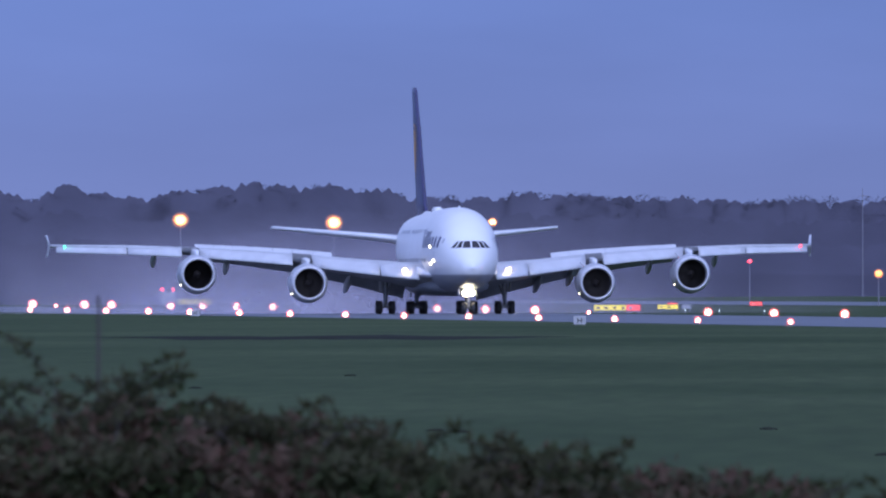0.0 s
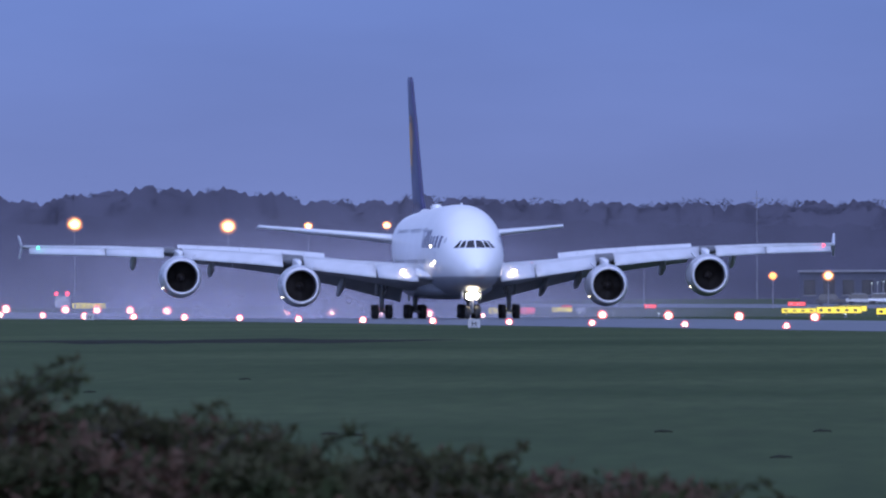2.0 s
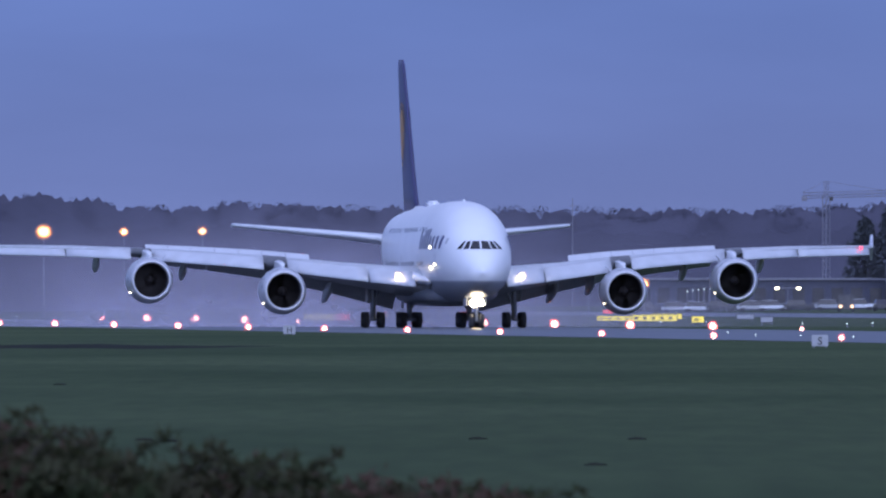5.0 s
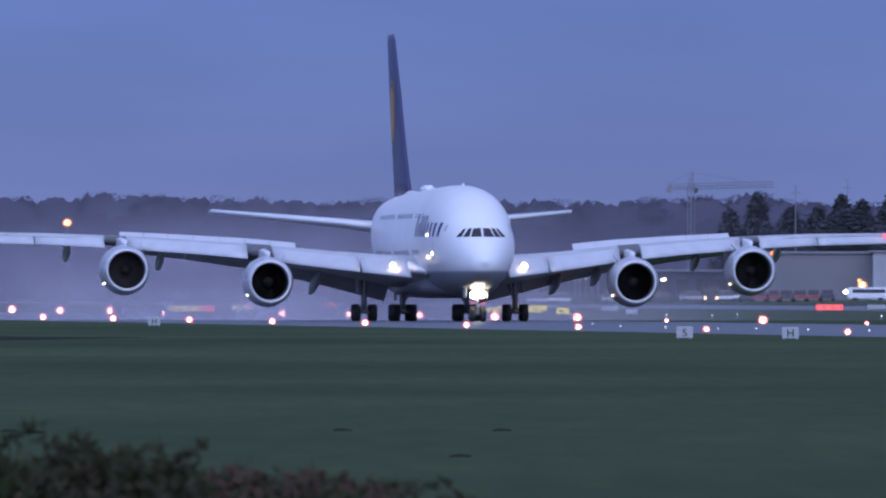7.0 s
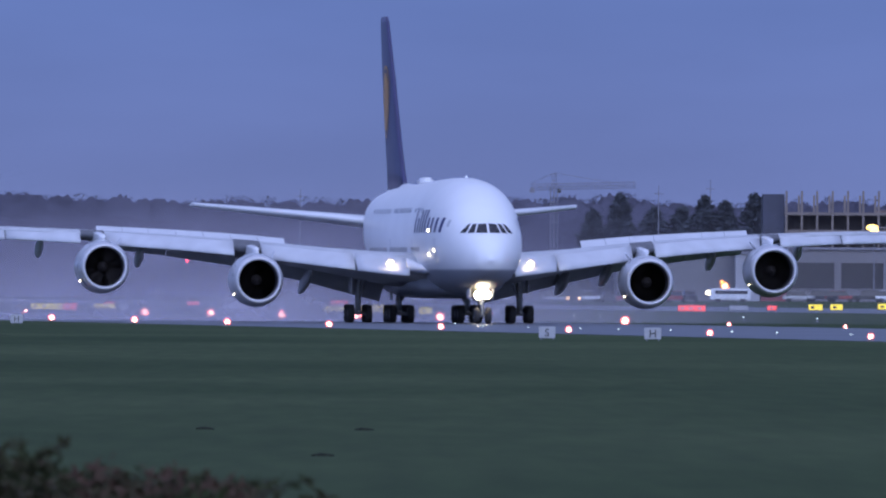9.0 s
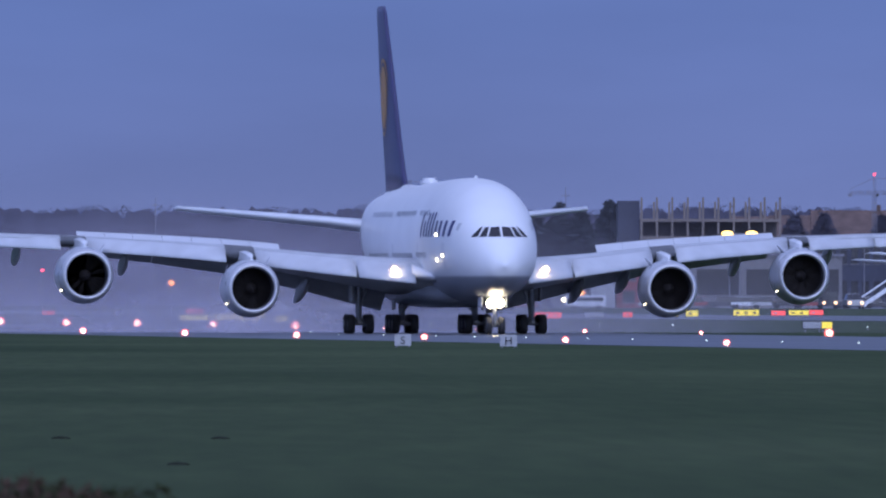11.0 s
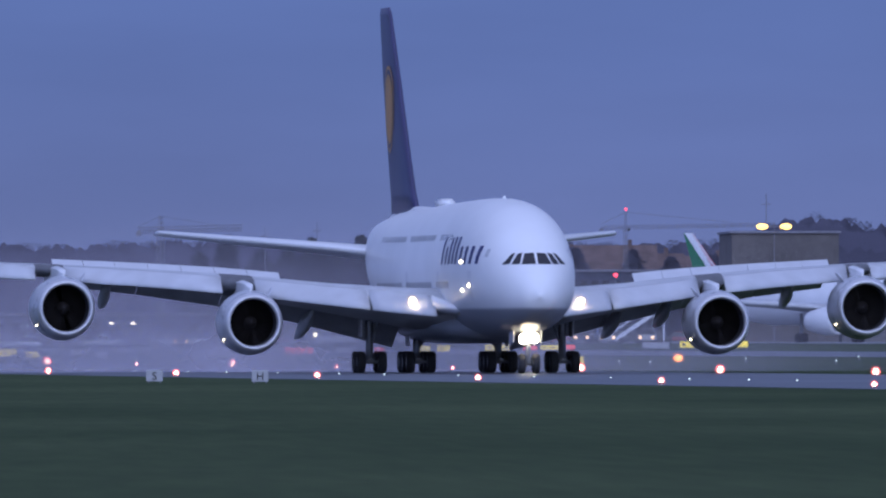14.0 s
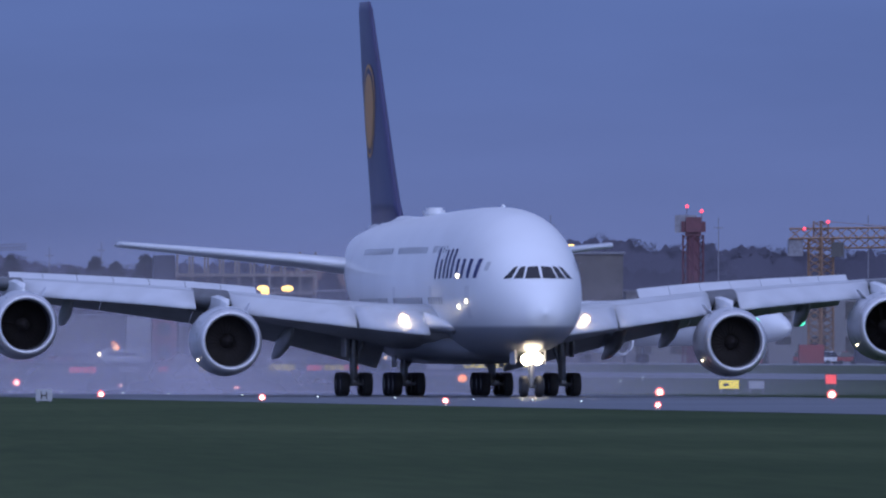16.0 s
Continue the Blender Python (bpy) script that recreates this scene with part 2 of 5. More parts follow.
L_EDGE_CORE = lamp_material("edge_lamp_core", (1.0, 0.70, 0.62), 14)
# added glow round the lamps, one inner and one outer shell each
HALO_EDGE = halo_material("edge_lamp_halo", (1.0, 0.20, 0.18), 1.6, 0.48)
HALO_EDGE_OUT = halo_material("edge_lamp_outer_halo", (1.0, 0.24, 0.23), 1.0, 0.95)
HALO_WARM = halo_material("warm_lamp_halo", (1.0, 0.42, 0.12), 1.7, 0.35)
HALO_WARM_OUT = halo_material("warm_lamp_outer_halo", (1.0, 0.42, 0.16), 0.9, 0.88)
HALO_LANDING = halo_material("landing_lamp_halo", (1.0, 0.80, 0.55), 1.2, 0.80)
HALO_LANDING_OUT = halo_material("landing_lamp_outer_halo", (1.0, 0.74, 0.50), 0.8, 0.94)
L_SIGN_Y = lamp_material("lit_yellow_sign", (0.85, 0.66, 0.05), 0.75)
L_SIGN_R = lamp_material("lit_red_sign", (0.90, 0.08, 0.07), 0.9)


# ---------------------------------------------------------------- builders
def mesh_of(name, bm, mat, smooth=False):
    me = bpy.data.meshes.new(name)
    bmesh.ops.recalc_face_normals(bm, faces=bm.faces)
    bm.to_mesh(me)
    bm.free()
    if smooth:
        for p in me.polygons:
            p.use_smooth = True
    if mat:
        me.materials.append(mat)
    return me


def part(name, bm, mat, parent=None, label="", smooth=False):
    ob = new(name, mesh_of(name, bm, mat, smooth))
    ob.parent = parent
    return tagged(ob, label)


def thing(name, m, label, category, group="", kind=""):
    ob = new(name)
    ob.matrix_world = m
    ob.empty_display_size = 0.5
    return tagged(ob, label, category, group, kind)


def box(bm, x0, x1, y0, y1, z0, z1, bevel=0.0):
    g = bmesh.ops.create_cube(bm, size=1, matrix=Matrix.Translation(((x0 + x1) / 2, (y0 + y1) / 2, (z0 + z1) / 2)) @ Matrix.Diagonal((x1 - x0, y1 - y0, z1 - z0, 1)))
    if bevel:
        es = list({ed for v in g["verts"] for ed in v.link_edges})
        bmesh.ops.bevel(bm, geom=es, offset=bevel, segments=2, affect="EDGES")
    return bm


def rod(bm, a, b, r0, r1=None, n=8):
    a, b = Vector(a), Vector(b)
    q = (b - a).to_track_quat("Z", "Y").to_matrix().to_4x4()
    bmesh.ops.create_cone(bm, cap_ends=True, segments=n, radius1=r0, radius2=r0 if r1 is None else r1, depth=(b - a).length,
                          matrix=Matrix.Translation((a + b) / 2) @ q)
    return bm


def loft(bm, rings, cap0=True, cap1=True, closed=True):
    vs = [[bm.verts.new(p) for p in r] for r in rings]
    n = len(rings[0])
    for a, b in zip(vs, vs[1:]):
        for i in range(n if closed else n - 1):
            j = (i + 1) % n
            bm.faces.new((a[i], a[j], b[j], b[i]))
    if cap0:
        bm.faces.new(vs[0])
    if cap1:
        bm.faces.new(vs[-1])
    return bm


def spin(bm, profile, cx, cz, n=40):
    """A body of revolution about the fore-and-aft axis, from (y, radius) pairs."""
    rings = [[(cx + r * math.cos(2 * math.pi * i / n), y, cz + r * math.sin(2 * math.pi * i / n)) for i in range(n)] for y, r in profile]
    return loft(bm, rings, False, False)


def ball(bm, c, r, u=10, v=7, squash=1.0):
    bmesh.ops.create_uvsphere(bm, u_segments=u, v_segments=v, radius=r, matrix=Matrix.Translation(c) @ Matrix.Diagonal((1, 1, squash, 1)))
    return bm


def B():
    return bmesh.new()


# ---------------------------------------------------------------- the ground
UNIT = 31000.0       # bearings below are in 1/31000 rad to the right of +y
SLOPE = -3495 / UNIT  # the runway runs away to the left of +y


def smooth(a, b, v):
    v = max(0.0, min(1.0, (v - a) / (b - a)))
    return v * v * (3 - 2 * v)


def rise(x, y):
    """Height of the ground: level at the runway, rising gently to the apron."""
    return 1.35 * smooth(215, 345, x - SLOPE * y)


def far(u, d, z=None):
    x = u * d / UNIT
    return Vector((x, d, rise(x, d) if z is None else z))


def sheet(name, offs, ys, lift, mat, label, category):
    """A sheet along the runway's direction, given offsets from the line through the camera and distances."""
    vs, fs = [], []
    for y in ys:
        for o in offs:
            x = o + SLOPE * y
            vs.append((x, y, rise(x, y) + lift))
    n = len(offs)
    for i in range(len(ys) - 1):
        for j in range(n - 1):
            fs.append((i * n + j, i * n + j + 1, (i + 1) * n + j + 1, (i + 1) * n + j))
    me = bpy.data.meshes.new(name)
    me.from_pydata(vs, [], fs)
    me.materials.append(mat)
    return tagged(new(name, me), label, category, kind="structure")


YS = list(range(-400, 5000, 150)) + [4990]
sheet("ground", [-3500, -1500, -600, -200, 0, 60, 120, 190, 215, 235, 255, 275, 295, 315, 335, 355, 420, 700, 1500, 4500], YS, 0, GRASS,
      "dark green short airfield grass in dusk light", "grass")
sheet("runway", [129, 141, 153, 165, 177], YS[3:], 0.012, ASPHALT, "wet dark grey asphalt runway reflecting the dusk sky", "runway")
sheet("taxiway", [262, 272, 285], YS[3:], 0.012, ASPHALT, "grey asphalt taxiway beyond the runway", "taxiway")
sheet("apron", [345, 360, 420, 520, 640], list(range(1500, 3400, 150)), 0.014, CONCRETE, "pale concrete apron before the terminal", "apron")


# ---------------------------------------------------------------- the airliner
def section_at(y):
    st = FUSE
    for a, b in zip(st, st[1:]):
        if a[0] <= y <= b[0]:
            k = (y - a[0]) / (b[0] - a[0])
            return [a[i] + (b[i] - a[i]) * k for i in (1, 2, 3)]
    return list(st[-1][1:])


# station aft of the nose, half width, underside, crown
FUSE_KEYS = [(0, 0.05, 4.75, 4.85), (0.4, 0.85, 4.05, 5.65), (1.0, 1.35, 3.62, 6.30), (2.0, 1.90, 3.20, 7.15), (3.2, 2.38, 2.92, 8.0), (4.6, 2.78, 2.70, 8.85),
             (6.5, 3.12, 2.50, 9.70), (9, 3.38, 2.35, 10.40), (12, 3.52, 2.30, 10.80), (16, 3.57, 2.28, 10.98), (22, 3.57, 2.28, 10.98), (34, 3.57, 2.28, 10.82), (45, 3.55, 2.30, 10.62),
             (52, 3.38, 2.95, 10.48), (58, 2.88, 4.50, 10.30), (64, 2.0, 6.40, 10.0), (69, 1.05, 8.0, 9.7), (72.5, 0.30, 9.0, 9.4)]


def refine(keys):
    """Stations between the keyed ones, along smooth curves."""
    out = []
    for i in range(len(keys) - 1):
        p0, p1, p2, p3 = keys[max(i - 1, 0)], keys[i], keys[i + 1], keys[min(i + 2, len(keys) - 1)]
        for k in range(4):
            t = k / 4
            row = [p1[0] + (p2[0] - p1[0]) * t]
            for j in (1, 2, 3):
                m1 = (p2[j] - p0[j]) / max(p2[0] - p0[0], 1e-6) * (p2[0] - p1[0])
                m2 = (p3[j] - p1[j]) / max(p3[0] - p1[0], 1e-6) * (p2[0] - p1[0])
                row.append((2 * t**3 - 3 * t**2 + 1) * p1[j] + (t**3 - 2 * t**2 + t) * m1 + (3 * t**2 - 2 * t**3) * p2[j] + (t**3 - t**2) * m2)
            out.append(tuple(row))
    return out + [keys[-1]]


FUSE = refine(FUSE_KEYS)


def half_width(y, z):
    hw, zb, zt = section_at(y)
    zc, hh = zb + (zt - zb) * 0.47, (zt - zb)
    t = (z - zc) / (zt - zc if z > zc else zc - zb)
    return hw * max(0.0, 1 - abs(t) ** 2.15) ** (1 / 2.15)


def front_y(x, z):
    """Where a line along the axis meets the nose."""
    a, b = 0.0, 20.0
    for _ in range(40):
        m = (a + b) / 2
        hw, zb, zt = section_at(m)
        if zb < z < zt and half_width(m, z) > abs(x):
            b = m
        else:
            a = m
    return b


def hull_ring(y, n=56):
    hw, zb, zt = section_at(y)
    zc = zb + (zt - zb) * 0.47
    ring = []
    for i in range(n):
        a = 2 * math.pi * i / n
        c, s = math.cos(a), math.sin(a)
        e = 2 / 2.15
        x = hw * math.copysign(abs(c) ** e, c)
        z = zc + (zt - zc if s > 0 else zc - zb) * math.copysign(abs(s) ** e, s)
        ring.append((x, y, z))
    return ring


def side_patch(bm, side, corners, proud=0.02, n=4):
    """A thin panel that lies on the fuselage's side; corners are (y, z) of a four-sided outline."""
    (a, b, c, d) = [Vector(p) for p in corners]
    grid = []
    for i in range(n + 1):
        row = []
        for j in range(n + 1):
            u, v = i / n, j / n
            p = (a * (1 - u) + b * u) * (1 - v) + (d * (1 - u) + c * u) * v
            row.append(bm.verts.new((side * (half_width(p.x, p.y) + proud), p.x, p.y)))
        grid.append(row)
    for i in range(n):
        for j in range(n):
            bm.faces.new((grid[i][j], grid[i + 1][j], grid[i + 1][j + 1], grid[i][j + 1]))
    return bm


def nose_patch(bm, corners, proud=0.03, n=5):
    (a, b, c, d) = [Vector(p) for p in corners]
    grid = []
    for i in range(n + 1):
        row = []
        for j in range(n + 1):
            u, v = i / n, j / n
            p = (a * (1 - u) + b * u) * (1 - v) + (d * (1 - u) + c * u) * v
            row.append(bm.verts.new((p.x * 1.005, front_y(p.x, p.y) - proud, p.y + 0.01)))
        grid.append(row)
    for i in range(n):
        for j in range(n):
            bm.faces.new((grid[i][j], grid[i + 1][j], grid[i + 1][j + 1], grid[i][j + 1]))
    return bm


def foil(x, y0, chord, z, thick, side, twist=0.0, upright=False, n=14):
    """A ring round an aerofoil section of that chord."""
    pts = []
    for i in range(2 * n):
        if i < n:
            t, s = i / n, 1
        else:
            t, s = (2 * n - i) / n, -1
        tt = t * t * (3 - 2 * t) * 0.5 + t * 0.5
        h = 5 * thick * chord * (0.2969 * math.sqrt(tt) - 0.126 * tt - 0.3516 * tt**2 + 0.2843 * tt**3 - 0.1015 * tt**4)
        if upright:
            pts.append((x + s * h, y0 + tt * chord, z))
        else:
            zz = z + s * h * (1.15 if s > 0 else 0.85) - tt * chord * math.sin(twist)
            pts.append((side * x, y0 + tt * chord, zz))
    return pts


# distance from the axis, leading edge, chord, height, thickness, twist
WING = [(2.6, 17.6, 21.5, 4.10, 0.125, 0.055), (5.3, 20.0, 18.5, 4.38, 0.12, 0.05), (9.5, 23.6, 14.8, 4.90, 0.115, 0.045), (14.9, 28.2, 11.6, 5.62, 0.11, 0.035),
        (20.0, 32.3, 9.6, 6.12, 0.105, 0.03), (25.7, 36.8, 7.9, 6.56, 0.10, 0.02), (32.0, 41.8, 6.0, 6.90, 0.095, 0.01), (39.8, 47.9, 3.8, 7.10, 0.09, 0.0)]


def wing_at(x):
    for a, b in zip(WING, WING[1:]):
        if a[0] <= x <= b[0]:
            k = (x - a[0]) / (b[0] - a[0])
            return [a[i] + (b[i] - a[i]) * k for i in range(6)]
    return list(WING[-1])


def slab(bm, quad, thick):
    """A plate with thickness: four top corners, and the same lowered along its normal."""
    a, b, c, d = [Vector(p) for p in quad]
    nrm = (b - a).cross(d - a).normalized() * thick
    loft(bm, [[a, b, c, d], [a - nrm, b - nrm, c - nrm, d - nrm]])
    return bm


def airliner():
    ob = thing("airliner", Matrix.Identity(4), "white double-deck four-engined airliner with dark blue tail on the runway", "aircraft")
    part("fuselage", loft(B(), [hull_ring(s[0]) for s in FUSE]), HULL, ob, smooth=True)
    # belly fairing between the wings
    rings = []
    for y, hw, zb, zt in ((17, 1.2, 2.6, 3.6), (19, 2.9, 2.1, 4.3), (22, 3.7, 1.9, 4.9), (28, 3.95, 1.85, 5.1), (38, 3.95, 1.85, 5.0), (43, 3.2, 2.1, 4.4), (47, 1.6, 2.5, 3.6)):
        rings.append([(hw * math.copysign(abs(math.cos(a)) ** 0.8, math.cos(a)), y, (zb + zt) / 2 + (zt - zb) / 2 * math.copysign(abs(math.sin(a)) ** 0.8, math.sin(a)))
                      for a in [2 * math.pi * i / 32 for i in range(32)]])
    part("belly_fairing", loft(B(), rings), HULL, ob, "grey belly fairing between the wings", smooth=True)
    # flight deck windows
    for s in (1, -1):
        for (x0, x1, t0, t1) in ((0.07, 0.93, 0.09, 0.66), (1.03, 1.50, 0.76, 1.06), (1.60, 2.00, 1.16, 1.40)):
            q = [(s * x0, 6.80), (s * x1, 6.80 - 0.02 * x1), (s * t1, 7.50 - 0.05 * x1), (s * t0, 7.50)]
            part("cockpit_window", nose_patch(B(), q), GLASS_DARK, ob, "dark flight-deck window pane")
    # plain bars in place of the airline's title, cabin windows and doors on both sides
    for s in (1, -1):
        bars = [(0.0, 1.75), (1.6, 1.1), (3.0, 1.65), (4.3, 1.7), (5.6, 1.7), (7.1, 1.1), (8.6, 1.1), (10.1, 1.1), (11.6, 1.1)]
        for k, (dy, hgt) in enumerate(bars):
            y = 18.6 - dy
            side_q = [(y, 6.84), (y - 0.62, 6.84), (y - 0.62 - 0.2 * hgt, 6.84 + hgt), (y - 0.2 * hgt, 6.84 + hgt)]
            part("title_bar", side_patch(B(), s, side_q, 0.025, 3), TITLE, ob, "dark blue painted bar")
        base_lo = mesh_of("cabin_window", side_patch(B(), s, [(-0.14 + 25, 5.35), (0.14 + 25, 5.35), (0.14 + 25, 5.75), (-0.14 + 25, 5.75)], 0.02, 1), GLASS_DARK)
        base_hi = mesh_of("cabin_window", side_patch(B(), s, [(-0.14 + 25, 8.35), (0.14 + 25, 8.35), (0.14 + 25, 8.72), (-0.14 + 25, 8.72)], 0.02, 1), GLASS_DARK)
        for me in (base_lo, base_hi):
            for k in range(34):
                if k in (6, 7, 20, 21):
                    continue
                o = new("cabin_window", me)
                o.parent, o.location = ob, (0, -9 + k * 0.95, 0)
        for y in (7.6, 19.6, 33.5):
            part("cabin_door", side_patch(B(), s, [(y, 4.55), (y + 1.05, 4.55), (y + 1.05, 6.4), (y, 6.4)], 0.012, 3), DOOR, ob, "closed passenger door outline")
        part("crest_mark", side_patch(B(), s, [(5.0, 7.25), (5.5, 7.25), (5.5, 7.75), (5.0, 7.75)], 0.015, 2), WING_GREY, ob, "small grey painted mark")
    bm = B()
    box(bm, -0.45, 0.45, 40, 43.2, 10.55, 11.15, 0.16)
    part("antenna_dome", bm, WHITE, ob, "white radome on the crown", smooth=True)
    # wings
    for s in (1, -1):
        wing = part("wing", loft(B(), [foil(x, y, c, z, th, s, tw) for x, y, c, z, th, tw in WING]), WING_GREY, ob, "grey swept wing", smooth=True)
        # drooped leading edge and slats
        for a, b in ((4.0, 7.6), (7.75, 14.15), (16.15, 25.2), (27.0, 32.3), (32.4, 39.4)):
            rings = []
            for i in range(7):
                x = a + (b - a) * i / 6
                _, y, c, z, th, tw = wing_at(x)
                ex = 0.085 * c + 0.35
                ring = []
                for k in range(10):
                    t = k / 9
                    ring.append((s * x, y - ex * 0.75 + ex * 1.25 * t, z - 0.60 + 0.42 * ex * math.sqrt(t) + 0.50 * t))
                for k in range(10):
                    t = 1 - k / 9
                    ring.append((s * x, y - ex * 0.75 + ex * 1.25 * t + 0.03, z - 0.70 - 0.16 * ex * math.sqrt(t) * (1 - t) + 0.52 * t))
                rings.append(ring)
            part("slat", loft(B(), rings), SLAT, wing, "white extended leading-edge slat", smooth=True)
        # fixed leading edge beside the pylons, where no slat runs; its grey includes the gap's shade
        for a, b in ((14.2, 16.1), (25.25, 26.95)):
            rings = []
            for i in range(5):
                x, y, c, z, th, tw = wing_at(a + (b - a) * i / 4)
                ring = foil(x, y - 0.12, c, z - 0.04, th * 1.10, s, tw, n=14)
                rings.append(ring[3::-1] + ring[-1:-6:-1])
            part("fixed_leading_edge", loft(B(), rings, False, False, False), EDGE_SHADE_GREY, wing, "dark grey leading edge with the slat gap's shade in its colour", smooth=True)
        # lift dumpers raised on the upper surface
        edges = [11.4, 13.4, 15.4, 17.4, 19.4, 21.4, 23.3, 25.2]
        for a, b in zip(edges, edges[1:]):
            q = []
            for x, k in ((a + 0.015, 0), (b - 0.015, 0), (b - 0.015, 1), (a + 0.015, 1)):
                _, y, c, z, th, tw = wing_at(x)
                y0, z0 = y + 0.66 * c + 0.6, z + 0.012 * c + 0.020 * max(0, 25 - x) - 0.6 * c * math.sin(tw)
                ln = 0.15 * c + 0.55
                q.append((s * x, y0 + k * ln * 0.8, z0 + k * ln * 0.42))
            part("spoiler", slab(B(), q, 0.06), SLAT, wing, "raised white spoiler panel")
        # flaps
        for a, b in ((3.8, 9.49), (9.51, 14.88), (14.92, 19.98), (20.02, 24.8)):
            q = []
            for x, k in ((a, 0), (b, 0), (b, 1), (a, 1)):
                _, y, c, z, th, tw = wing_at(x)
                q.append((s * x, y + c * (0.80 + 0.22 * k), z - c * math.sin(tw) * 0.8 - 0.05 - k * 0.085 * c))
            part("flap", slab(B(), q, 0.22), WING_GREY, wing, "lowered trailing-edge flap")
        # flap track fairings
        for x in (9.9, 13.4, 22.1, 29.4):
            _, y, c, z, th, tw = wing_at(x)
            rings = []
            for t, r in ((0, 0.05), (0.12, 0.25), (0.35, 0.41), (0.65, 0.37), (0.88, 0.18), (1, 0.03)):
                cy, cz = y + c * (0.52 + 0.62 * t), z - c * 0.055 - 0.28 - 1.12 * t * (0.58 + c / 16)
                rings.append([(s * x + r * 0.75 * math.cos(q), cy, cz + r * 1.5 * math.sin(q)) for q in [2 * math.pi * i / 14 for i in range(14)]])
            part("flap_fairing", loft(B(), rings), WING_GREY, wing, "grey flap track fairing", smooth=True)
        # tip fence
        x, y, c, z = 39.95, 47.9, 3.8, 7.10
        rings = [[(s * (x + lean), y + y0, zz), (s * (x + lean + 0.10), y + y0 + cc * 0.4, zz), (s * (x + lean), y + y0 + cc, zz), (s * (x + lean - 0.10), y + y0 + cc * 0.4, zz)]
                 for lean, y0, cc, zz in ((0.15, 3.0, 1.0, z - 1.1), (0.0, 0.6, 3.2, z), (0.22, 3.0, 1.1, z + 1.15))]
        part("tip_fence", loft(B(), rings), WHITE, wing, "white wingtip fence")
        part("navigation_lamp", ball(B(), (s * 38.6, 46.5, 7.05), 0.15), L_RED if s > 0 else L_GREEN, wing, "glowing red wingtip lamp" if s > 0 else "glowing green wingtip lamp")
        bm = B()
        ball(bm, (s * 5.35, 18.75, 4.50), 0.22, 14, 9)
        part("landing_lamp", bm, L_LANDING, wing, "dazzling landing lamp in the wing root")
        # two shells of added glow stand for the lamp's glare
        part("lamp_halo", ball(B(), (s * 5.35, 18.75, 4.50), 0.30, 16, 10), HALO_LANDING, wing, "mostly clear glow shell added round the lamp")
        part("lamp_outer_halo", ball(B(), (s * 5.35, 18.75, 4.50), 0.44, 18, 12), HALO_LANDING_OUT, wing, "faint outer glow shell added round the lamp")
        # engines
        for ex, ey, ez in ((14.9, 22.4, 3.20), (25.7, 31.4, 4.14)):
            cx = s * ex
            prof = [(0.05, 1.56), (0.0, 1.63), (0.05, 1.71), (0.35, 1.86), (1.1, 2.0), (2.2, 2.06), (3.4, 1.98), (4.6, 1.74), (5.4, 1.52), (5.35, 1.44), (4.4, 1.46)]
            eng = part("engine_nacelle", spin(B(), [(ey + a + 0.3, b) for a, b in prof[3:]], cx, ez), NACELLE, ob, "blue-grey engine nacelle under the wing", smooth=True)
            part("intake_lip", spin(B(), [(ey + a, b) for a, b in ((0.45, 1.475), (0.2, 1.49), (0.06, 1.53), (0.0, 1.60), (0.03, 1.68), (0.15, 1.77), (0.40, 1.86), (0.65, 1.86))], cx, ez), LIP, eng, "bright metal intake lip", smooth=True)
            part("intake_duct", spin(B(), [(ey + 0.45, 1.475), (ey + 1.0, 1.44), (ey + 1.9, 1.47), (ey + 2.3, 1.47)], cx, ez), DARK_METAL, eng, "dark intake duct", smooth=True)
            bm = B()
            bm.faces.new([bm.verts.new((r * math.cos(tw), yy, r * math.sin(tw))) for r, tw, yy in ((0.42, 0.13, 0), (1.46, 0.13, 0.0), (1.46, -0.15, 0.12), (0.42, -0.16, 0.12))])
            bmesh.ops.solidify(bm, geom=bm.faces[:], thickness=0.03)
            blade = mesh_of("fan_blade", bm, BLADE)
            for k in range(24):
                o = new("fan_blade", blade)
                o.parent, o.matrix_local = eng, pose(cx, ey + 1.85, ez, 0, 15 * k, 0)
            part("spinner", spin(B(), [(ey + 1.15, 0.01), (ey + 1.3, 0.16), (ey + 1.6, 0.33), (ey + 2.1, 0.46)], cx, ez, 20), BLADE, eng, "fan spinner cone", smooth=True)
            bm = B()
            bmesh.ops.create_circle(bm, cap_ends=True, segments=32, radius=1.47, matrix=Matrix.Translation((cx, ey + 2.25, ez)) @ Matrix.Rotation(math.pi / 2, 4, "X"))
            part("fan_case_back", bm, DARK_METAL, eng, "dark back of the intake")
            part("exhaust_cone", spin(B(), [(ey + 4.6, 1.2), (ey + 5.9, 0.95), (ey + 7.2, 0.62), (ey + 8.0, 0.12)], cx, ez, 24), DARK_METAL, eng, "dark exhaust nozzle", smooth=True)
            _, wy, wc, wz, th, tw = wing_at(ex)
            rings = []
            for y, z0, z1, w in ((ey + 1.6, ez + 1.9, ez + 2.1, 0.05), (ey + 2.6, ez + 1.7, ez + 2.42, 0.26), (wy - 0.1, ez + 1.4, wz + 0.18, 0.34), (wy + 2.2, ez + 1.0, wz + 0.1, 0.34), (wy + 5.5, wz - 0.8, wz - 0.1, 0.12)):
                rings.append([(cx - w, y, z0), (cx + w, y, z0), (cx + w, y, z1), (cx, y, z1 + 0.1), (cx - w, y, z1)])
            part("pylon", loft(B(), rings), WHITE, eng, "pale engine pylon")
            bm = B()
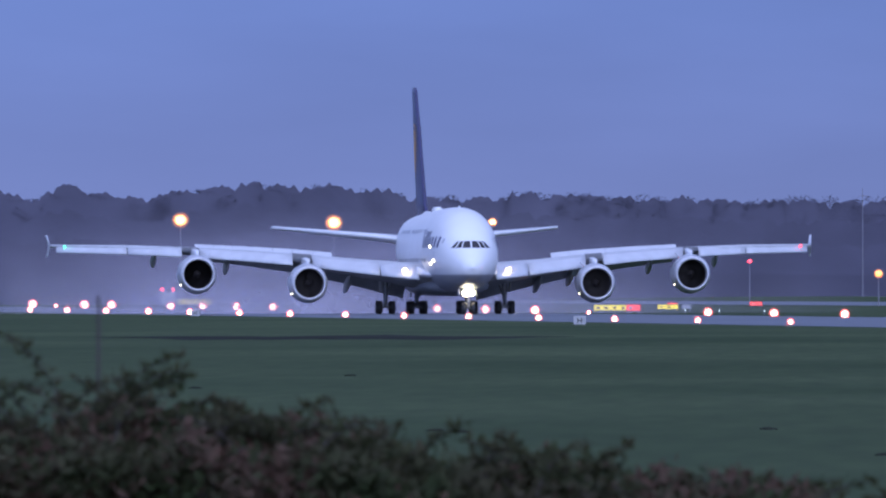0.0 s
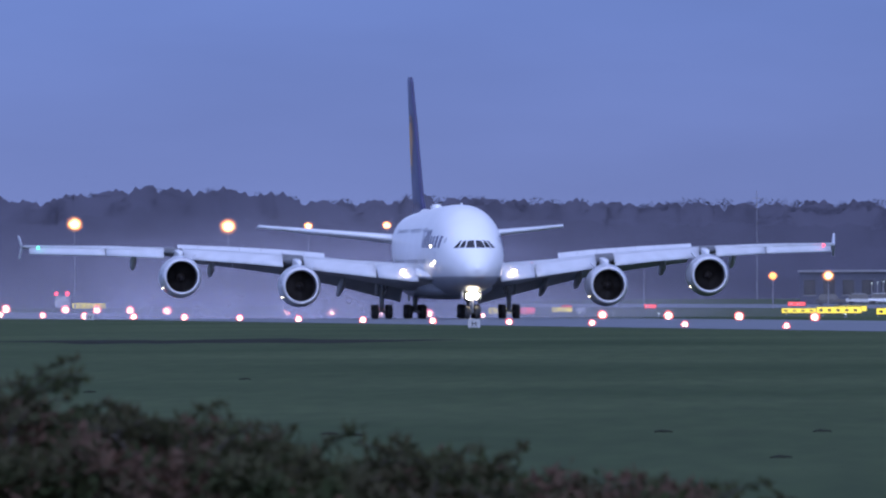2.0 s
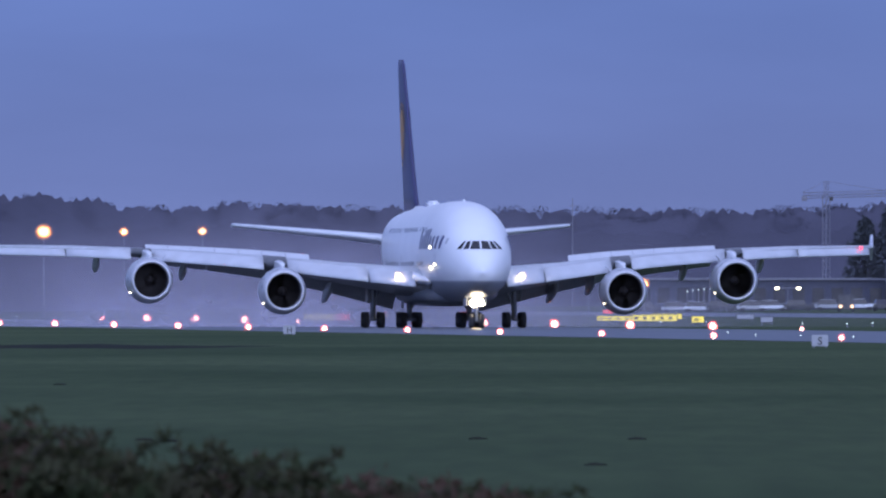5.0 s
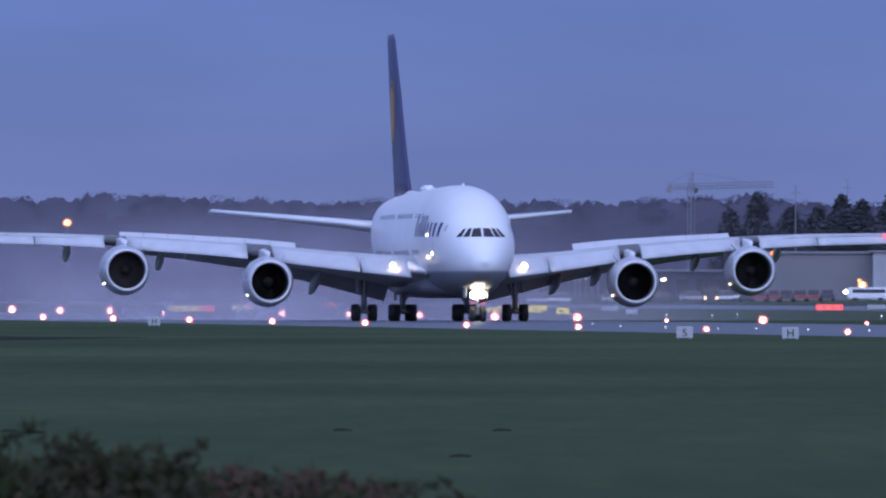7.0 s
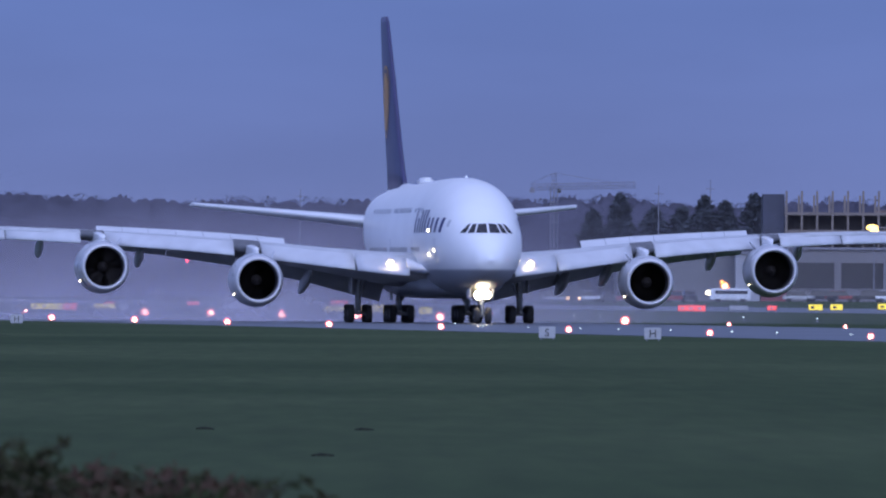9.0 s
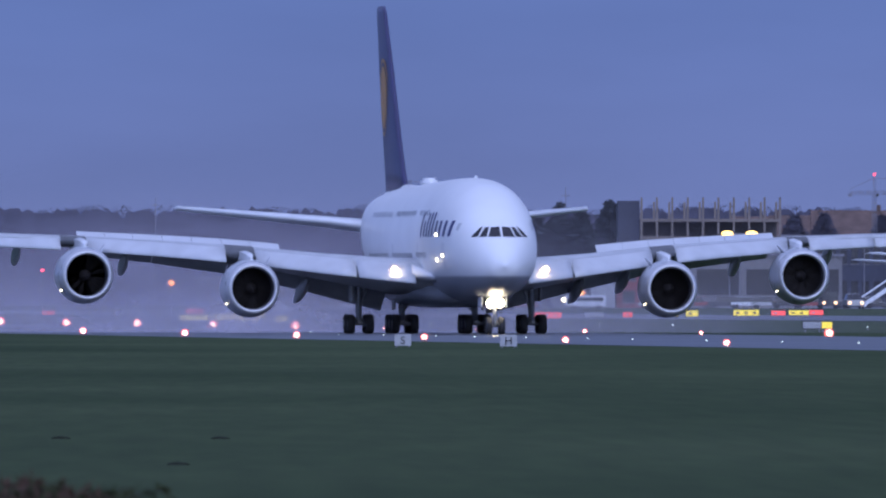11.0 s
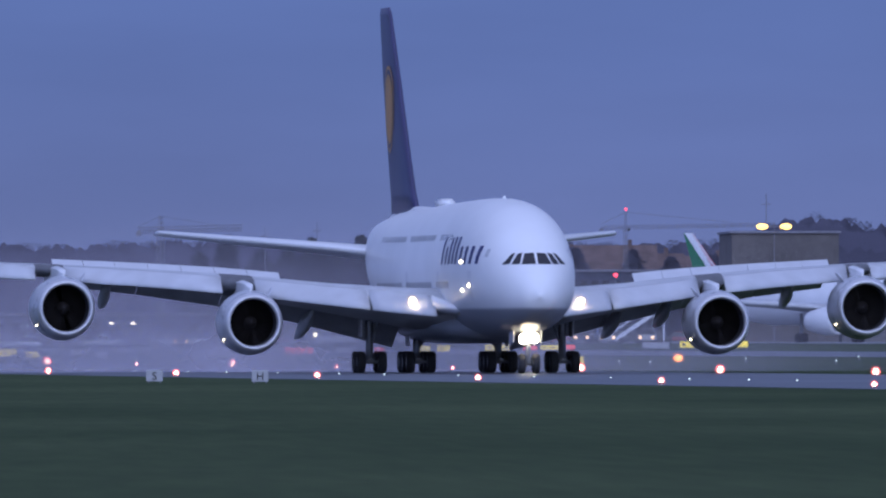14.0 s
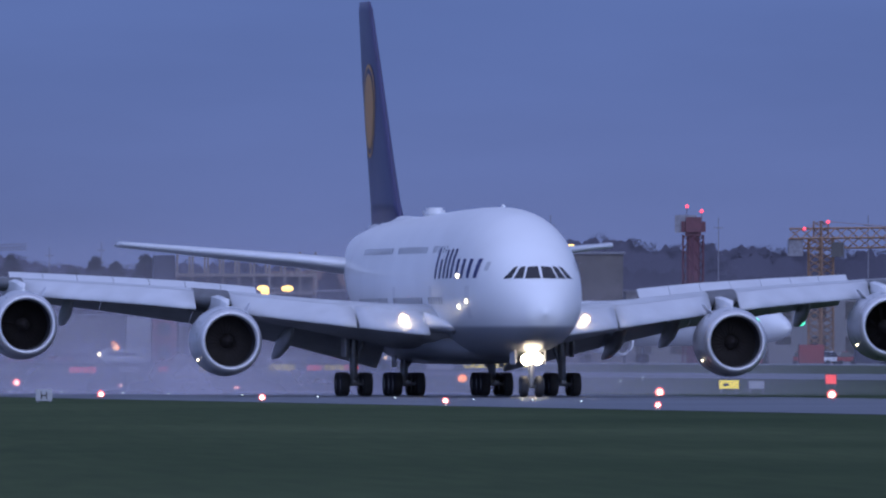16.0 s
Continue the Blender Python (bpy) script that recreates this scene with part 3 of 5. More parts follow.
            slab(bm, [(cx - s * 1.15, ey + 1.5, ez + 1.68), (cx - s * 1.15, ey + 3.2, ez + 1.68), (cx - s * 1.5, ey + 3.2, ez + 2.2), (cx - s * 1.5, ey + 2.4, ez + 2.2)], 0.05)
            part("strake", bm, NACELLE, eng)
            part("bright_point", ball(B(), (cx - 1.75, ey + 1.6, ez - 1.1), 0.065), L_SMALL, eng, "glowing point on the nacelle")
        # fillet that carries the leading edge round into the fuselage
        rings = []
        for k in range(9):
            t = k / 8
            x, y = 4.05 - 1.25 * t, 18.2 - 2.6 * t - 0.9 * t * t
            z, h, dp = 4.30 - 0.16 * t - 0.25 * t * t, 0.62 - 0.34 * t, 2.6
            rings.append([(s * (x + 0.10 * math.cos(a)), y + dp * 0.5 - dp * 0.5 * math.cos(a), z + h * math.sin(a)) for a in [2 * math.pi * i / 20 for i in range(20)]])
        part("root_fillet", loft(B(), rings), HULL, wing, "pale rounded wing-root fillet", smooth=True)
        # tailplane
        part("tailplane", loft(B(), [foil(x, y, c, z, th, s, 0.02) for x, y, c, z, th in ((0.9, 57.0, 11.0, 7.62, 0.10), (5.0, 60.4, 8.4, 8.10, 0.095), (15.1, 67.6, 3.9, 9.1, 0.09))]), WHITE, ob, "white tailplane", smooth=True)
    # fin with its disc
    FIN = [(9.8, 53.0, 13.0, 0.055), (11.6, 55.4, 11.2, 0.06), (14.0, 57.8, 10.0, 0.062), (19.0, 62.3, 7.8, 0.068), (23.4, 66.4, 5.2, 0.078), (23.9, 67.2, 4.1, 0.06)]
    fin = part("fin", loft(B(), [foil(0, y, c, z, th, 1, upright=True) for z, y, c, th in FIN]), BLUE, ob, "dark blue tail fin", smooth=True)

    def fin_x(y, z):
        for a, b in zip(FIN, FIN[1:]):
            if a[0] <= z <= b[0]:
                k = (z - a[0]) / (b[0] - a[0])
                y0, c, th = [a[i] + (b[i] - a[i]) * k for i in (1, 2, 3)]
                t = max(0.001, min(1, (y - y0) / c))
                return 5 * th * c * (0.2969 * math.sqrt(t) - 0.126 * t - 0.3516 * t**2 + 0.2843 * t**3 - 0.1015 * t**4)
        return 0
    for s in (1, -1):
        bm = B()
        rings = []
        for r in (0.02, 0.8, 1.6, 2.3):
            rings.append([(s * (fin_x(65.8 + r * math.cos(a), 17.2 + r * math.sin(a)) + 0.04), 65.8 + r * math.cos(a), 17.2 + r * math.sin(a)) for a in [2 * math.pi * i / 40 for i in range(40)]])
        part("fin_disc", loft(bm, rings, False, False), YELLOW, fin, "plain orange-yellow disc")
        bm = B()
        rings = []
        for r in (2.62, 2.85):
            rings.append([(s * (fin_x(65.8 + r * math.cos(a), 17.2 + r * math.sin(a)) + 0.04), 65.8 + r * math.cos(a), 17.2 + r * math.sin(a)) for a in [2 * math.pi * i / 40 for i in range(40)]])
        part("fin_ring", loft(bm, rings, False, False), YELLOW, fin, "thin orange-yellow ring")
    bm = B()
    rings = [[(-w, y, z - 0.2), (w, y, z - 0.2), (w * 0.3, y, z + h), (-w * 0.3, y, z + h)] for y, w, z, h in ((44.5, 0.08, 10.6, 0.05), (49, 0.3, 10.54, 0.12), (53, 0.6, 10.45, 0.30), (60, 0.6, 10.2, 0.35), (66, 0.4, 9.85, 0.4))]
    part("fin_fairing", loft(bm, rings), HULL, ob, "white fillet at the foot of the fin", smooth=True)
    # wheels
    def wheel(x, y, parent, r=0.70, w=0.53):
        n = 26
        prof = [(-w / 2, r * 0.55), (-w / 2, r * 0.86), (-w * 0.38, r * 0.97), (0, r), (w * 0.38, r * 0.97), (w / 2, r * 0.86), (w / 2, r * 0.55)]
        rings = [[(x + px, y + pr * math.cos(2 * math.pi * i / n), r + pr * math.sin(2 * math.pi * i / n)) for i in range(n)] for px, pr in prof]
        wh = part("wheel", loft(B(), rings, False, False), RUBBER, parent, "black aircraft tyre", smooth=True)
        bm = B()
        rod(bm, (x - w * 0.42, y, r), (x + w * 0.42, y, r), r * 0.56, n=20)
        part("hub", bm, STEEL, wh, "grey wheel hub")
        return wh

    for s in (1, -1):
        for gx, gy, rows, top in ((6.2, 32.4, (-0.85, 0.85), 4.2), (2.62, 36.2, (-1.7, 0.0, 1.7), 2.6)):
            bm = B()
            rod(bm, (s * gx, gy, 0.8), (s * gx, gy, top), 0.24, n=14)
            rod(bm, (s * gx, gy, 1.5), (s * (gx - 0.9), gy + 0.2, top), 0.11)
            rod(bm, (s * gx, gy + rows[0], 0.75), (s * gx, gy + rows[-1], 0.75), 0.17)
            rod(bm, (s * gx, gy - 0.3, 1.0), (s * gx, gy - 0.3, 2.3), 0.08)
            for r in rows:
                rod(bm, (s * gx - 0.75, gy + r, 0.7), (s * gx + 0.75, gy + r, 0.7), 0.10)
            gear = part("main_gear_leg", bm, STEEL, ob, "grey main landing gear leg and bogie")
            bm = B()
            box(bm, s * gx + s * 0.55, s * gx + s * 0.62, gy - 0.8, gy + 0.8, 2.3 if gx > 4 else 1.7, top - 0.1, 0.01)
            part("gear_door", bm, WING_GREY, gear, "open gear door")
            for r in rows:
                for dx in (-0.68, 0.68):
                    wheel(s * gx + dx, gy + r, gear)
    bm = B()
    rod(bm, (0, 5.2, 0.6), (0, 5.4, 3.1), 0.16, n=12)
    rod(bm, (0, 5.2, 1.5), (0, 7.4, 2.9), 0.08)
    rod(bm, (-0.5, 5.2, 0.6), (0.5, 5.2, 0.6), 0.09)
    gear = part("nose_gear_leg", bm, STEEL, ob, "grey nose landing gear leg")
    for dx in (-0.45, 0.45):
        wheel(dx, 5.2, gear, 0.62, 0.42)
        bm = B()
        box(bm, dx * 1.9 - 0.03, dx * 1.9 + 0.03, 5.6, 7.6, 1.9, 2.75, 0.01)
        part("gear_door", bm, WING_GREY, gear, "open nose gear door")
    for dx, z, r in ((-0.32, 2.16, 0.34), (0.30, 2.20, 0.34), (0.02, 2.58, 0.28), (-0.22, 2.95, 0.18), (0.30, 3.02, 0.18), (0.02, 3.2, 0.12)):
        part("landing_lamp", ball(B(), (dx, 4.95, z), r, 14, 9), L_LANDING, gear, "dazzling lamp on the nose gear")
    # added glow shell round the topmost lamp
    part("lamp_halo", ball(B(), (dx, 4.95, z), r * 1.55, 14, 9), HALO_LANDING, gear, "mostly clear glow shell added round the lamp")
    # three small glowing points on one side of the fuselage
    for y, z in ((10.6, 6.97), (8.2, 5.5), (10.4, 5.2)):
        bm = B()
        ball(bm, (-half_width(y, z) - 0.02, y, z), 0.13)
        part("bright_point", bm, L_SMALL, ob, "small glowing point on the fuselage side")
    bm = B()
    ball(bm, (0, 15.5, 11.02), 0.12)
    part("crown_antenna", bm, WHITE, ob)
    return ob


plane = airliner()


def spray_cloud():
    """Wet mist thrown up behind the wheels and engines, in curved veils one behind another."""
    ob = thing("spray_cloud", Matrix.Identity(4), "pale water spray hanging behind the rolling aircraft", "spray")
    for k, (y, wd, hg) in enumerate(((58, 44, 12), (82, 50, 14), (110, 56, 16), (145, 62, 18), (185, 66, 18))):
        bm = B()
        grid = []
        for i in range(41):
            row = []
            for j in range(13):
                x, z = -wd + 2 * wd * i / 40, hg * j / 12
                row.append(bm.verts.new((x, y + 5 * math.sin(x * 0.13 + k * 1.7) + 3 * math.sin(z * 0.5 + k) - x * x * 0.006, z + 0.02)))
            grid.append(row)
        for i in range(40):
            for j in range(12):
                bm.faces.new((grid[i][j], grid[i + 1][j], grid[i + 1][j + 1], grid[i][j + 1]))
        part("spray_veil", bm, SPRAY, ob, smooth=True)
    return ob


spray = spray_cloud()


# ---------------------------------------------------------------- runway lights and boards
def edge_light(p, top, size, mat, label):
    ob = thing("runway_light", Matrix.Translation(p), label, "runway light", "lights along the runway")
    bm = B()
    rod(bm, (0, 0, 0), (0, 0, 0.05), 0.16, 0.14, 12)
    rod(bm, (0, 0, 0.05), (0, 0, top - size * 0.8), 0.04, n=8)
    rod(bm, (0, 0, top - size * 1.1), (0, 0, top - size * 0.6), 0.09, size * 0.8, 12)
    part("stem", bm, STEEL, ob)
    lens = part("lens", ball(B(), (0, 0, top), size * 0.62, 12, 8), L_EDGE_CORE if mat is L_EDGE else mat, ob, "glowing lens")
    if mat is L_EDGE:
        # pinkish glare of the lens, built as two glowing shells
        part("lens_halo", ball(B(), (0, 0, top), size * 1.0, 14, 9), HALO_EDGE, lens, "pink glow shell added round the lens")
        part("lens_outer_halo", ball(B(), (0, 0, top), size * 1.35, 16, 10), HALO_EDGE_OUT, lens, "faint pinkish outer glow shell")
    return ob


def light_row(us, offset, strength, label):
    """Lights along a line beside the runway; lenses grow with distance, their size holding the glare."""
    for u in us:
        d = UNIT * offset / (u + 2711)
        size = d * strength
        edge_light(far(u - 784, d), 0.12 + size * 0.55, size, L_EDGE, label)


light_row((-701, -635, -566, -491, -417, -330, -240, -142, -38, 76, 200, 335, 482, 646, 826, 1024, 1250, 1500, 1785, 2110, 2487), 131.0, 0.00019,
          "small glowing pinkish-white runway edge light on the grass edge")
light_row((-696, -604, -556, -451, -395, -336, -271, 21, 106, 194, 500, 617, 742, 876, 1022, 1350, 1967, 2214, 2490, 2796), 172.0, 0.00025,
          "glowing pinkish-white runway light on the far edge of the runway")
light_row((-655, -59, 289, 1180, 1534, 1740), 170.0, 0.00012, "dim glowing light at the far edge of the runway")
# flush lamps; some points stand in for reflections of the aircraft's lamps
runway_point = edge_light(far(1049 - 784, 1294), 0.05, 0.08, L_TINY, "small white runway point, partly flush lamps, partly built-in lamp reflections")
for u in (1098, 1178, 1271, 1339, 1430, 1539, 1619, 1750, 1884, 2020, 2160, 2265, 2351):
    copy_thing(runway_point, Matrix.Translation(far(u - 784, UNIT * 147 / (u + 2711))))
tiny = edge_light(far(1260 - 784, 1600), 0.3, 0.09, L_TINY, "tiny white taxiway light in the grass")
for u, d in ((1305, 1650), (1180, 1620), (1690, 1500), (1560, 1560), (930, 1700), (1010, 1720), (2035, 1420), (2090, 1390), (2260, 1480), (2420, 1400), (2460, 1500), (-210, 2250), (460, 1900), (520, 1850), (600, 1800)):
    copy_thing(tiny, Matrix.Translation(far(u - 784, d)))


def letter_mesh(ch, size):
    cu = bpy.data.curves.new("letter", "FONT")
    cu.body, cu.size, cu.extrude, cu.align_x = ch, size, 0.01, "CENTER"
    o = new("letter", cu)
    me = bpy.data.meshes.new_from_object(o.evaluated_get(bpy.context.evaluated_depsgraph_get()))
    bpy.data.objects.remove(o)
    me.materials.append(SIGN_BLACK)
    return me


def letter_board(u, d, ch):
    ob = thing("letter_board", Matrix.Translation(far(u - 784, d)), "white square board with a black letter " + ch + " standing in grass", "sign", "letter boards beside the runway")
    part("board", box(B(), -0.42, 0.42, -0.04, 0.04, 0.08, 0.66, 0.015), SIGN_WHITE, ob)
    for x in (-0.3, 0.3):
        part("leg", box(B(), x - 0.03, x + 0.03, -0.03, 0.03, -0.02, 0.09), STEEL, ob)
    o = new("letter", letter_mesh(ch, 0.56))
    o.parent, o.matrix_local = ob, pose(0, -0.055, 0.165, 90)
    return ob


letter_board(1212, 890, "S")
letter_board(1399, 880, "H")
letter_board(273, 1210, "H")
letter_board(-408, 1650, "H")


def taxi_sign(u, d, w, h, mat, label):
    ob = thing("taxiway_sign", Matrix.Translation(far(u - 784, d)), label, "sign", "signs beside the taxiways")
    part("cabinet", box(B(), -w / 2, w / 2, 0.0, 0.28, 0.22, 0.22 + h, 0.03), SIGN_BLACK, ob, "dark sign housing")
    part("face", box(B(), -w / 2 + 0.06, w / 2 - 0.06, -0.02, 0.01, 0.28, 0.16 + h), mat, ob, "lit sign face")
    for k in range(max(1, int(w / 0.9))):
        x = -w / 2 + 0.5 + k * 0.9
        if x < w / 2 - 0.4 and mat is not SIGN_WHITE:
            part("legend_bar", box(B(), x - 0.18, x + 0.18, -0.03, -0.021, 0.34 + h * 0.15, 0.1 + h * 0.8), SIGN_BLACK if mat is L_SIGN_Y else SIGN_WHITE, ob)
    for x in (-w * 0.35, w * 0.35):
        part("leg", box(B(), x - 0.05, x + 0.05, 0.1, 0.18, -0.03, 0.23), STEEL, ob)
    return ob


Y_LABEL, R_LABEL, W_LABEL = "lit yellow taxiway sign with black bars", "lit red taxiway sign with pale bars", "pale back of an unlit taxiway sign"
LEFT_SIGNS = ((-409, 2900, 5.6, 0.9, "y"), (335, 1900, 4.6, 0.7, "y"), (368, 1880, 1.6, 0.75, "r"), (429, 2050, 2.5, 0.6, "y"), (462, 2060, 1.2, 0.6, "w"), (437, 2300, 1.4, 0.6, "r"),
                      (585, 2300, 1.7, 0.6, "r"), (850, 1850, 4.0, 0.6, "y"), (919, 1820, 4.8, 0.75, "y"), (940, 1960, 3.6, 0.7, "y"), (996, 1700, 1.3, 0.7, "y"), (1080, 1930, 2.0, 0.6, "w"),
                      (1118, 1720, 1.3, 0.6, "w"))
RIGHT_SIGNS = ((844, 2300, 2.4, 0.6, "r"), (1468, 1850, 3.0, 0.72, "r"), (1551, 1870, 2.1, 0.6, "w"), (1610, 1860, 1.1, 0.6, "r"), (1687, 1850, 1.6, 0.72, "y"),
                      (1724, 1850, 1.4, 0.72, "y"), (1820, 1850, 2.8, 0.72, "y"), (1877, 1840, 1.6, 0.6, "r"), (1913, 1840, 2.2, 0.6, "y"), (1944, 1840, 1.6, 0.6, "r"), (1937, 1330, 1.5, 0.62, "w"),
                      (1963, 1330, 0.9, 0.62, "y"), (2100, 1830, 2.9, 0.75, "w"), (2184, 1830, 5.0, 0.75, "y"), (2251, 1820, 1.6, 0.75, "y"), (2613, 1130, 1.4, 0.66, "y"), (2662, 1130, 1.15, 0.62, "w"), (2794, 1300, 0.9, 0.8, "r"))
for u, d, w, h, c in LEFT_SIGNS + RIGHT_SIGNS:
    taxi_sign(u, d, w, h, {"y": L_SIGN_Y, "r": L_SIGN_R, "w": SIGN_WHITE}[c], {"y": Y_LABEL, "r": R_LABEL, "w": W_LABEL}[c])


# ---------------------------------------------------------------- lamps on masts
def mast_lamp(u, d, top, size, mat, label, heads=1, gap=3.0, squash=0.85, group="mast lamps"):
    ob = thing("mast_lamp", Matrix.Translation(far(u - 784, d)), label, "lamp", group)
    bm = B()
    rod(bm, (0, 0, -0.1), (0, 0, top), 0.10, 0.05, 10)
    if heads > 1:
        rod(bm, (-gap / 2, 0, top), (gap / 2, 0, top), 0.07)
    part("mast", bm, CRANE_GREY_HAZED, ob, "grey steel mast")
    for k in range(heads):
        x = (k - (heads - 1) / 2) * gap
        head = part("lamp_head", ball(B(), (x, -0.1, top), size * (0.66 if mat is L_ORANGE else 1), 12, 8, squash), L_SMALL if mat is L_ORANGE and size > 0.5 else mat, ob, "glowing lamp head")
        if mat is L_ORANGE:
            # orange glare of the head, built as two glowing shells
            part("lamp_halo", ball(B(), (x, -0.1, top), size * 0.95, 14, 9, squash), HALO_WARM, head, "orange glow shell added round the lamp head")
            part("lamp_outer_halo", ball(B(), (x, -0.1, top), size * 1.35, 14, 9, 0.9), HALO_WARM_OUT, head, "faint orange outer glow shell")
    return ob


def up(v, d, u=0):
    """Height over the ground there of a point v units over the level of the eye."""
    x = (u - 784) * d / UNIT
    return EYE + v * d / UNIT - rise(x, d)


for u, v, d, s, mat, lab in ((-434, 126, 2600, 0.95, L_ORANGE, "bright orange sodium lamp on a tall mast"), (-162, 121, 2600, 1.0, L_ORANGE, "bright orange sodium lamp on a tall mast"),
                             (-20, 121, 2800, 0.62, L_ORANGE, "orange lamp on a tall mast"), (119, 122, 2800, 0.62, L_ORANGE, "orange lamp on a tall mast"),
                             (574, 52, 2500, 0.3, L_RED, "small red obstruction lamp on a mast"), (802, 30, 2300, 0.5, L_ORANGE, "orange lamp on a mast"),
                             (1059, 70, 2450, 0.42, L_SMALL, "white lamp on a mast"), (1369, 68, 2400, 0.4, L_ORANGE, "orange lamp on a mast"),
                             (1790, 112, 2420, 0.6, L_YELLOW, "yellowish lamp on a mast"), (2029, 106, 2400, 0.32, L_RED, "red lamp on a mast"), (2436, 40, 2300, 0.36, L_RED, "red lamp on a mast"),
                             (2140, -41, 1500, 0.42, L_ORANGE, "orange lamp in the grass"), (900, 30, 2350, 0.65, L_ORANGE, "orange lamp before the terminal"),
                             (1526, 13, 2340, 0.55, L_ORANGE, "orange lamp before the hall"), (1497, 1, 2330, 0.36, L_SMALL, "white lamp before the hall"), (1521, 20, 2400, 0.3, L_ORANGE, "small orange lamp by the hall"), (2740, 60, 2300, 0.6, L_GREEN, "dim green lamp by the hall"), (2660, 62, 2300, 0.5, L_GREEN, "dim green lamp by the hall")):
    mast_lamp(u, d, up(v, d, u), s, mat, lab)
for u, v, d, mat, gap in ((1808, 118, 2440, L_YELLOW, 3.4), (2310, 192, 2500, L_YELLOW, 3.4), (1155, 22, 2400, L_SMALL, 3.0)):
    mast_lamp(u, d, up(v, d, u), 0.85 if mat is L_YELLOW else 0.36, mat, "twin floodlights on a mast, switched on", 2, gap, 0.5, "twin floodlights")


# ---------------------------------------------------------------- buildings
def hall(name, u0, u1, d, top, base_mat, label, bays=6, storeys=1, depth=30, glazed=0.5, band=None):
    x0, x1 = (u0 - 784) * d / UNIT, (u1 - 784) * d / UNIT
    w, h = x1 - x0, top
    cx = (x0 + x1) / 2
    ob = thing(name, Matrix.Translation((cx, d, rise(cx, d))), label, "building")
    part("wall", box(B(), -w / 2, w / 2, 0, depth, -0.5, h, 0.06), base_mat, ob)
    part("roof", box(B(), -w / 2 - 0.3, w / 2 + 0.3, -0.4, depth + 0.3, h, h + 0.35, 0.05), CRANE_GREY_HAZED, ob, "flat roof edge")
    for s in range(storeys):
        z0 = h * (s + 0.25) / storeys
        for k in range(bays):
            bx = -w / 2 + w * (k + 0.5) / bays
            ww = w / bays * glazed
            win = part("window", box(B(), bx - ww / 2, bx + ww / 2, -0.06, 0.02, z0, z0 + h / storeys * 0.5), GLASS_DARK, ob, "dark window band")
            part("frame", box(B(), bx - ww / 2 - 0.12, bx + ww / 2 + 0.12, -0.1, -0.061, z0 - 0.15, z0 - 0.002), CLADDING, win)
    return ob


hall("cargo_hall", 1335, 1572, 2450, up(68, 2450, 1450), CLADDING, "long pale grey windowless airport hall", 0, 1, 30, 0.3)
hall("terminal_wing", 1638, 1990, 2450, up(78, 2450, 1800), CLADDING, "pale terminal wing with wide dark windows", 4, 1, 34, 0.86)
hall("low_shed", 850, 1328, 2480, up(36, 2480, 1100), DARK_WALL, "long low dark shed beyond the taxiway", 14, 1, 20, 0.6)
hall("red_annex", 1590, 1634, 2446, up(66, 2446, 1610), RED_PANEL, "small annex clad in red panels", 1, 2, 20, 0.5)
hall("pale_annex", 1545, 1588, 2444, up(70, 2444, 1560), PALE_PANEL, "narrow annex with a pale blank front", 0, 1, 20, 0.4)
hall("dark_block", 1884, 2120, 2620, up(112, 2620, 2000), DARK_WALL, "long dark slate-blue building behind the apron", 12, 2, 25, 0.6)
hall("beige_block", 2235, 2425, 2560, up(180, 2560, 2300), BLOCK, "large plain beige-grey hall with flat roof", 0, 1, 40, 0.35)
hall("pale_hangar", 2430, 3300, 2600, up(112, 2600, 2700), CLADDING, "wide pale hangar behind the parked aircraft", 14, 2, 40, 0.45)


def car_park():
    d = 2560
    x0, x1 = (1632 - 784) * d / UNIT, (1882 - 784) * d / UNIT
    w, cx = x1 - x0, (x0 + x1) / 2
    ob = thing("parking_deck", Matrix.Translation((cx, d, rise(cx, d))), "multi-storey car park with open beige concrete frame", "building")
    top, n = up(174, d, 1750), 6
    for s in range(n):
        z = top * s / n
        part("deck", box(B(), -w / 2, w / 2, 0, 16, z - 0.30, z + 0.12, 0.03), BEIGE, ob, "beige concrete floor slab")
    for k in range(10):
        x = -w / 2 + 0.2 + (w - 0.4) * k / 9
        part("column", box(B(), x - 0.15, x + 0.15, -0.06, 0.4, -0.3, top + 0.7), BEIGE, ob, "beige concrete column")
    for k in range(10):
        x = -w / 2 + 0.2 + (w - 0.4) * k / 9
        part("column", box(B(), x - 0.15, x + 0.15, 15.5, 16.04, -0.3, top + 0.1), BEIGE, ob, "beige concrete column")
    # block added behind the columns for the shade inside the open storeys
    part("opening_shade", box(B(), -w / 2 + 0.5, w / 2 - 0.5, 9, 12, -0.3, top * 5 / 6 - 0.35), BLOCK, ob, "added block that darkens the car park's open storeys")
    part("stair_tower", box(B(), -w / 2 - 3.2, -w / 2 - 0.05, 2, 8, -0.3, top + 0.2, 0.05), DARK_WALL, ob, "slate-grey stair tower")
    return ob


car_park()


